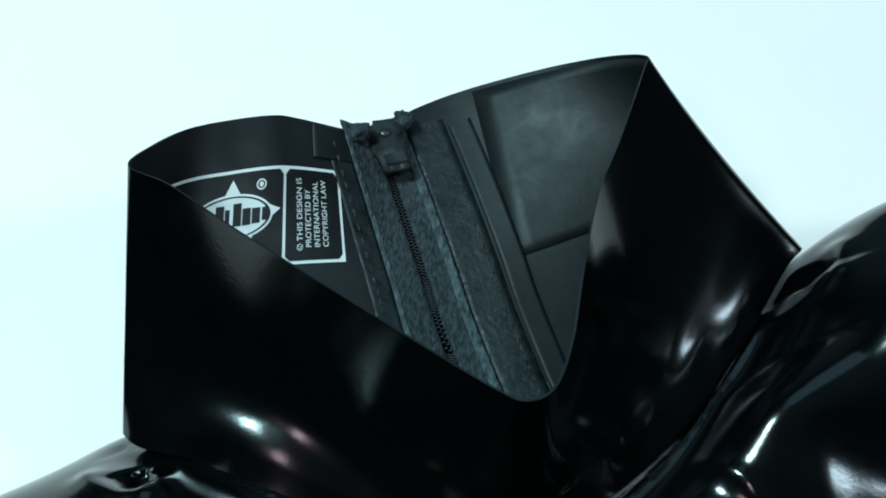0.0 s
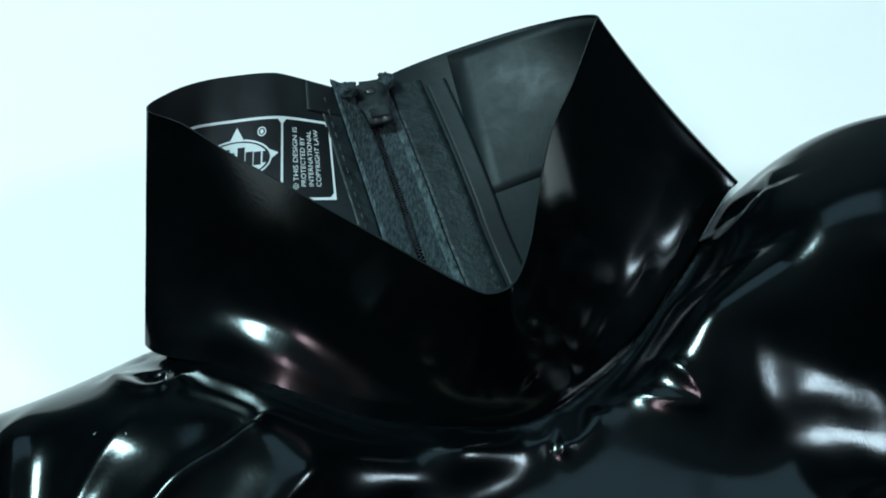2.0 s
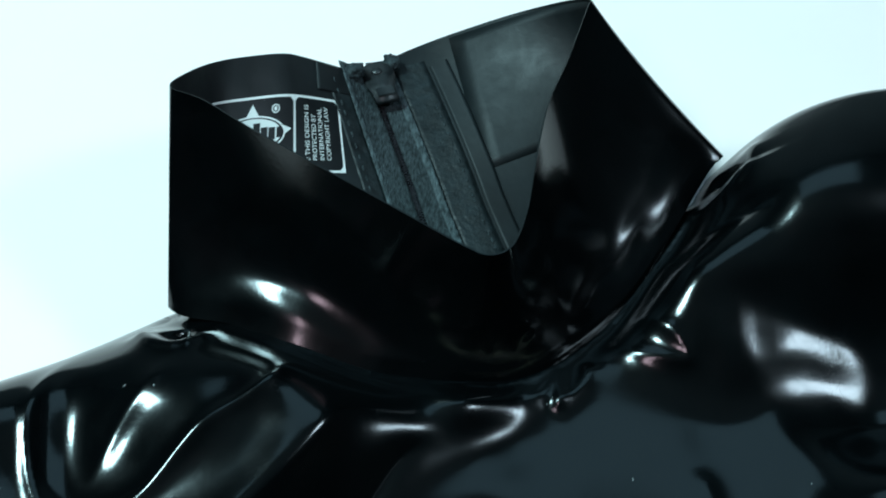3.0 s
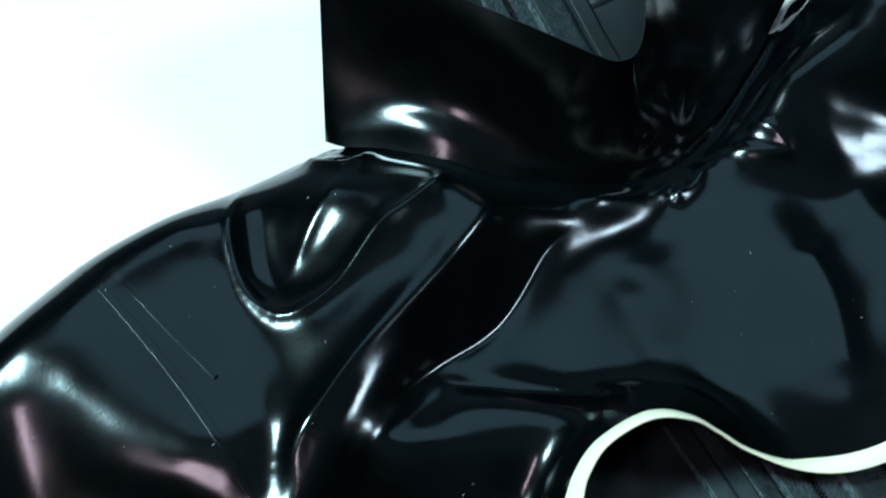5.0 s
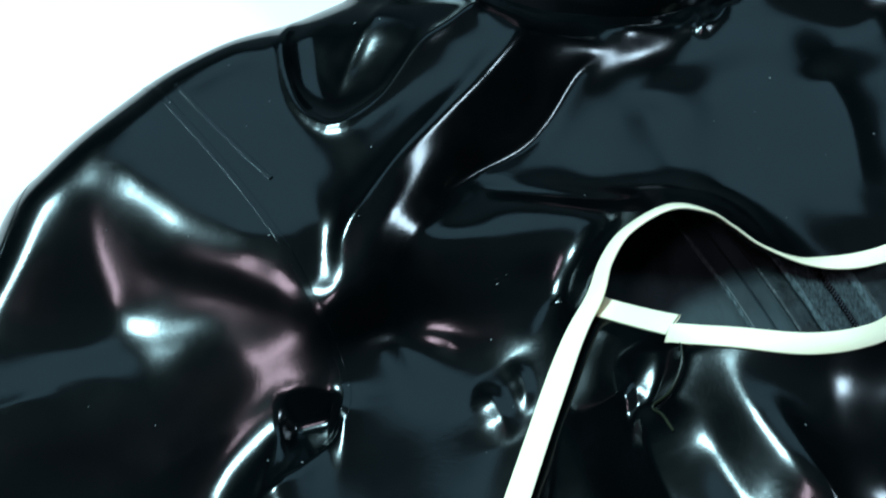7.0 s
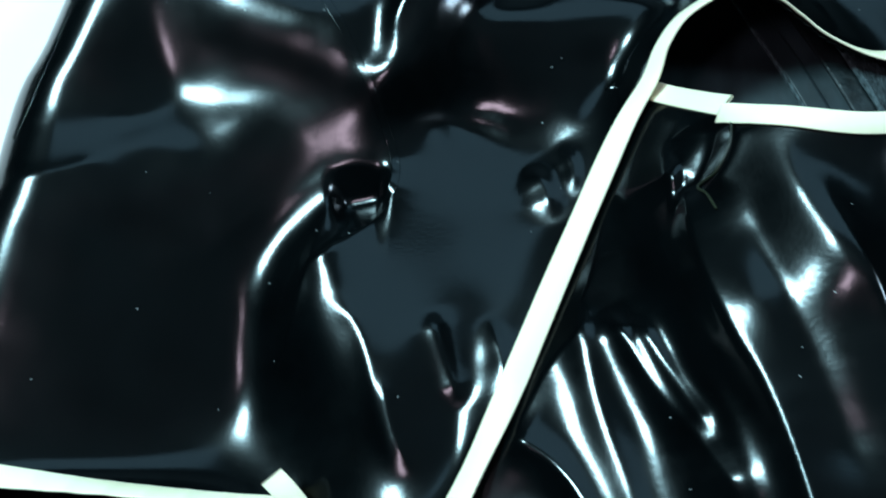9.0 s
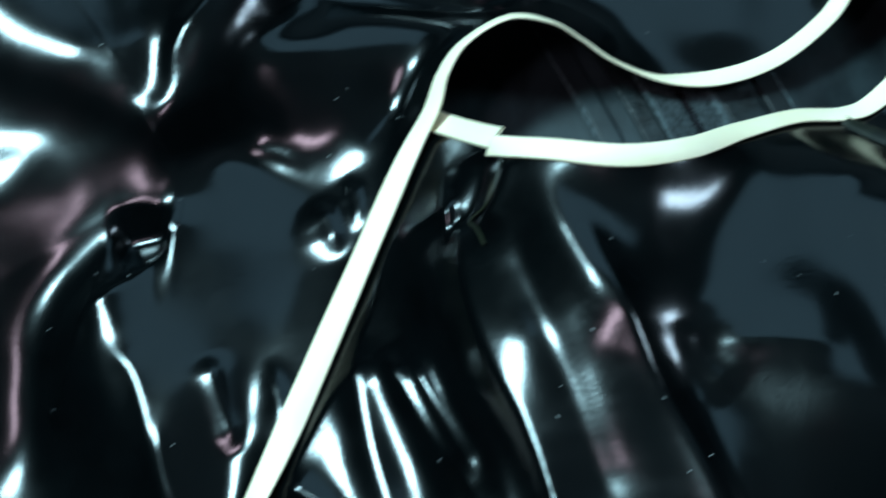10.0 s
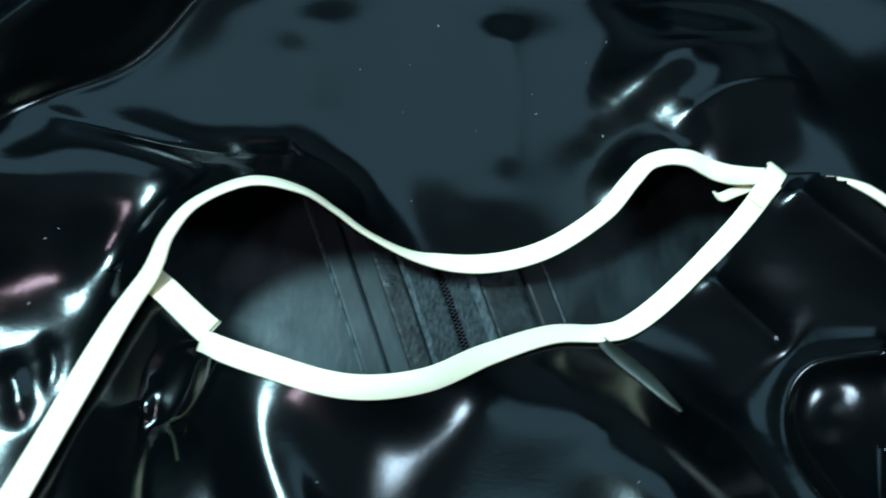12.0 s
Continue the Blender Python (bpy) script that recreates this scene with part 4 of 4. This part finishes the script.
def disc_on_label(name, cx, cy, rx, ry, lift, material, tilt=0.0, hole=0.0):
    v_, f, n = [], [], 40
    rings = 5 if not hole else 1
    for k in range(rings + 1):
        q = hole + (1 - hole) * k / rings
        for i in range(n):
            a = 2 * math.pi * i / n
            x, y = rx * q * math.cos(a), ry * q * math.sin(a)
            v_.append(on_label(cx + x * math.cos(tilt) - y * math.sin(tilt), cy + x * math.sin(tilt) + y * math.cos(tilt), lift))
    for k in range(rings):
        for i in range(n):
            f.append((k * n + i, k * n + (i + 1) % n, (k + 1) * n + (i + 1) % n, (k + 1) * n + i))
    return link_mesh(name, v_, f, material, tag)


def spike(name, tip, foot_a, foot_b, lift, material):
    pts, f = [], []
    for k in range(7):
        q = k / 6
        for side in (foot_a, foot_b):
            pts.append(on_label(tip[0] * (1 - q) + side[0] * q, tip[1] * (1 - q) + side[1] * q, lift))
    f = [(2 * k, 2 * k + 1, 2 * k + 3, 2 * k + 2) for k in range(6)]
    return link_mesh(name, pts, f, material, tag)


EX, EY = SPLIT + 16.0, 14.6
for tip, fa, fb in (((EX, EY + 10.2), (EX - 3.6, EY + 4), (EX + 3.6, EY + 4)), ((EX - 14.6, EY + 1.2), (EX - 9.5, EY + 3.2), (EX - 9.5, EY - 2.4)), ((EX - 5, EY - 9), (EX - 7, EY - 4), (EX - 1.5, EY - 5.4)), ((EX + 14.6, EY), (EX + 9.5, EY + 3), (EX + 9.5, EY - 3))):
    spike("star_point", tip, fa, fb, 0.52, PRINT)
disc_on_label("emblem", EX, EY, 12.2, 6.4, 0.54, PRINT)
disc_on_label("emblem_line", EX, EY, 11.6, 5.8, 0.60, LABEL, 0, 0.93)
for k, (bx, bw, y0, y1) in enumerate(((-9.6, 1.2, -1.6, 2.0), (-6.8, 1.6, -2.2, 2.0), (-4.0, 1.6, -2.4, 2.2), (-1.2, 1.6, -2.4, 3.8), (1.6, 0.9, -2.4, 2.4), (4.0, 1.6, -2.4, 3.6), (7.0, 1.4, -2.0, 2.2))):
    label_patch("emblem_bar", EX + bx - bw, EX + bx + bw * 0.55, EY + y0, EY + y1, 0.62, LABEL, tag, 2, 3)
disc_on_label("ring_mark", EX - 8.5, EY + 8.2, 1.5, 1.5, 0.54, PRINT, 0, 0.74)
disc_on_label("ring_mark", EX - 8.5, EY + 8.2, 0.6, 0.75, 0.54, PRINT)


# ---- reinforcement panel of the collar lining ----
def collar_patch(name, u0, u1, v0, v1, lift, material, label="", nx=14, ny=14):
    v_, f = [], []
    for i in range(nx + 3):
        for j in range(ny + 3):
            edge = i in (0, nx + 2) or j in (0, ny + 2)
            u = u0 + (u1 - u0) * min(max(i - 1, 0), nx) / nx
            w = v0 + (v1 - v0) * min(max(j - 1, 0), ny) / ny
            v_.append(on_collar(u, w, -0.1 if edge else lift))
    for i in range(nx + 2):
        for j in range(ny + 2):
            a = i * (ny + 3) + j
            f.append((a, a + ny + 3, a + ny + 4, a + 1))
    return link_mesh(name, v_, f, material, top, label)


collar_patch("collar_facing", 0.525, 0.661, 0.385, 0.985, 0.12, LINING, "matt reinforcement glued inside the collar")
collar_patch("collar_binding", 0.765, 0.802, 0.875, 0.995, 0.5, LINING, "folded binding at the top of the collar")

# ---- stitches beside the zip ----
sv_, sf_ = [], []
for off in (20.2, -14.6):
    p = zip_axis + zn * off
    zl = lining_at(p[:, 0], p[:, 1]) + 0.75
    for i in range(2, len(p) - 2, 2):
        if not 90 < p[i, 1] < 219:
            continue
        c = np.array((p[i, 0], p[i, 1], zl[i]))
        d = np.array((*zt[i], (zl[i + 1] - zl[i - 1]) / 4))
        e = np.array((*zn[i], 0))
        b0 = len(sv_)
        for a, w, h in ((-1.1, 0, -.1), (-.6, .35, 0), (.6, .35, 0), (1.1, 0, -.1), (.6, -.35, 0), (-.6, -.35, 0), (0, 0, .4)):
            sv_.append((c + d * a + e * w + np.array((0, 0, h))) * MM)
        sf_ += [(b0 + j, b0 + (j + 1) % 6, b0 + 6) for j in range(6)]
st = link_mesh("stitching", sv_, sf_, TAPE, top, "black stitching beside the zip")
st["kind"] = "stuff"

# ---- zip slider and the melted tape ends ----
def solid(outline_, thick, bevel):
    bm = bmesh.new()
    vs = [bm.verts.new((x * MM, y * MM, 0)) for x, y in outline_]
    face = bm.faces.new(vs)
    ext = bmesh.ops.extrude_face_region(bm, geom=[face])
    for g in ext["geom"]:
        if isinstance(g, bmesh.types.BMVert):
            g.co.z += thick * MM
    bmesh.ops.recalc_face_normals(bm, faces=bm.faces[:])
    bmesh.ops.bevel(bm, geom=bm.edges[:], offset=bevel * MM, segments=2, affect="EDGES")
    return bm


arc = [(4.6 * math.cos(a), 3.6 + 3.4 * math.sin(a)) for a in np.linspace(-0.15, math.pi + 0.15, 12)]
body_outline = arc + [(-4.3, 0.5), (-3.0, -3.6), (-3.0, -7.6), (3.0, -7.6), (3.0, -3.6), (4.3, 0.5)]
slider = part("zip_slider", solid(body_outline, 2.2, 0.4), SLIDER, top, "dark zip slider at the top of the collar", True)
zs = float(lining_at(-16.5, 222)[0])
slider.matrix_basis = pose(-0.0168, 0.2235, (zs + 2.2) * MM, -5, 4, 17) @ Matrix.Scale(1.45, 4)
plate = part("tab", solid([(-2.3, -6.9), (2.3, -6.9), (2.3, -3.6), (-2.3, -3.6)], 0.7, 0.25), SLIDER, slider)
plate.matrix_basis = pose(0, 0, 2.15 * MM)
bm = bmesh.new()
bmesh.ops.create_cone(bm, cap_ends=True, segments=20, radius1=1.5 * MM, radius2=1.2 * MM, depth=0.6 * MM)
boss = part("rivet", bm, SLIDER, slider, "", True)
boss.matrix_basis = pose(0, 3.2 * MM, 2.4 * MM)
for (x, y, z), (sx, sy, sz) in (((-26.5, 224.5, 39.5), (4.2, 3.4, 2.8)), ((-12.5, 234.5, 33.5), (3.0, 3.8, 2.6))):
    bm = bmesh.new()
    bmesh.ops.create_icosphere(bm, subdivisions=3, radius=1.0)
    for v_ in bm.verts:
        n = noise.noise(v_.co * 2.3 + Vector((x, y, z))) * 0.45 + noise.noise(v_.co * 6 + Vector((y, x, z))) * 0.2
        p = v_.co * (1 + n)
        v_.co = Vector((p.x * sx, p.y * sy, p.z * sz)) * MM
    end = part("tape_end", bm, TAPE, top, "frayed melted end of the zip tape", True)
    end.matrix_basis = pose(x * MM, y * MM, z * MM, 0, 0, 20)

# ---- dust on the latex ----
rnd = np.random.RandomState(21)
dv, df = [], []
for k in range(90):
    if k < 60:
        x, y, at_ = rnd.uniform(-225, 120), rnd.uniform(-130, 100), upper_at
        if not mask[int(x + 262), int(y + 222)]:
            continue
    else:
        x, y, at_ = rnd.uniform(-30, 180), rnd.uniform(-170, -70), lower_at
    z, a, r = float(at_(x, y)) + 0.12, rnd.uniform(0, 6.3), rnd.uniform(0.12, 0.34)
    b0 = len(dv)
    for q, m_ in ((0, 2.2), (1.57, 0.7), (3.14, 1.6), (4.71, 0.7)):
        dv.append(((x + r * m_ * math.cos(q + a)) * MM, (y + r * m_ * math.sin(q + a)) * MM, z * MM))
    dv.append((x * MM, y * MM, (z + 0.15) * MM))
    df += [(b0, b0 + 1, b0 + 4), (b0 + 1, b0 + 2, b0 + 4), (b0 + 2, b0 + 3, b0 + 4), (b0 + 3, b0, b0 + 4)]
LINT = surface("lint", (0.10, 0.11, 0.11), (0.30, 0.32, 0.32), 200, 0.8, 0.9, 100, 0.0, 1, 0.2)
dust = link_mesh("dust_flecks", dv, df, LINT, top, "pale dust flecks on the latex")
dust["kind"] = "stuff"
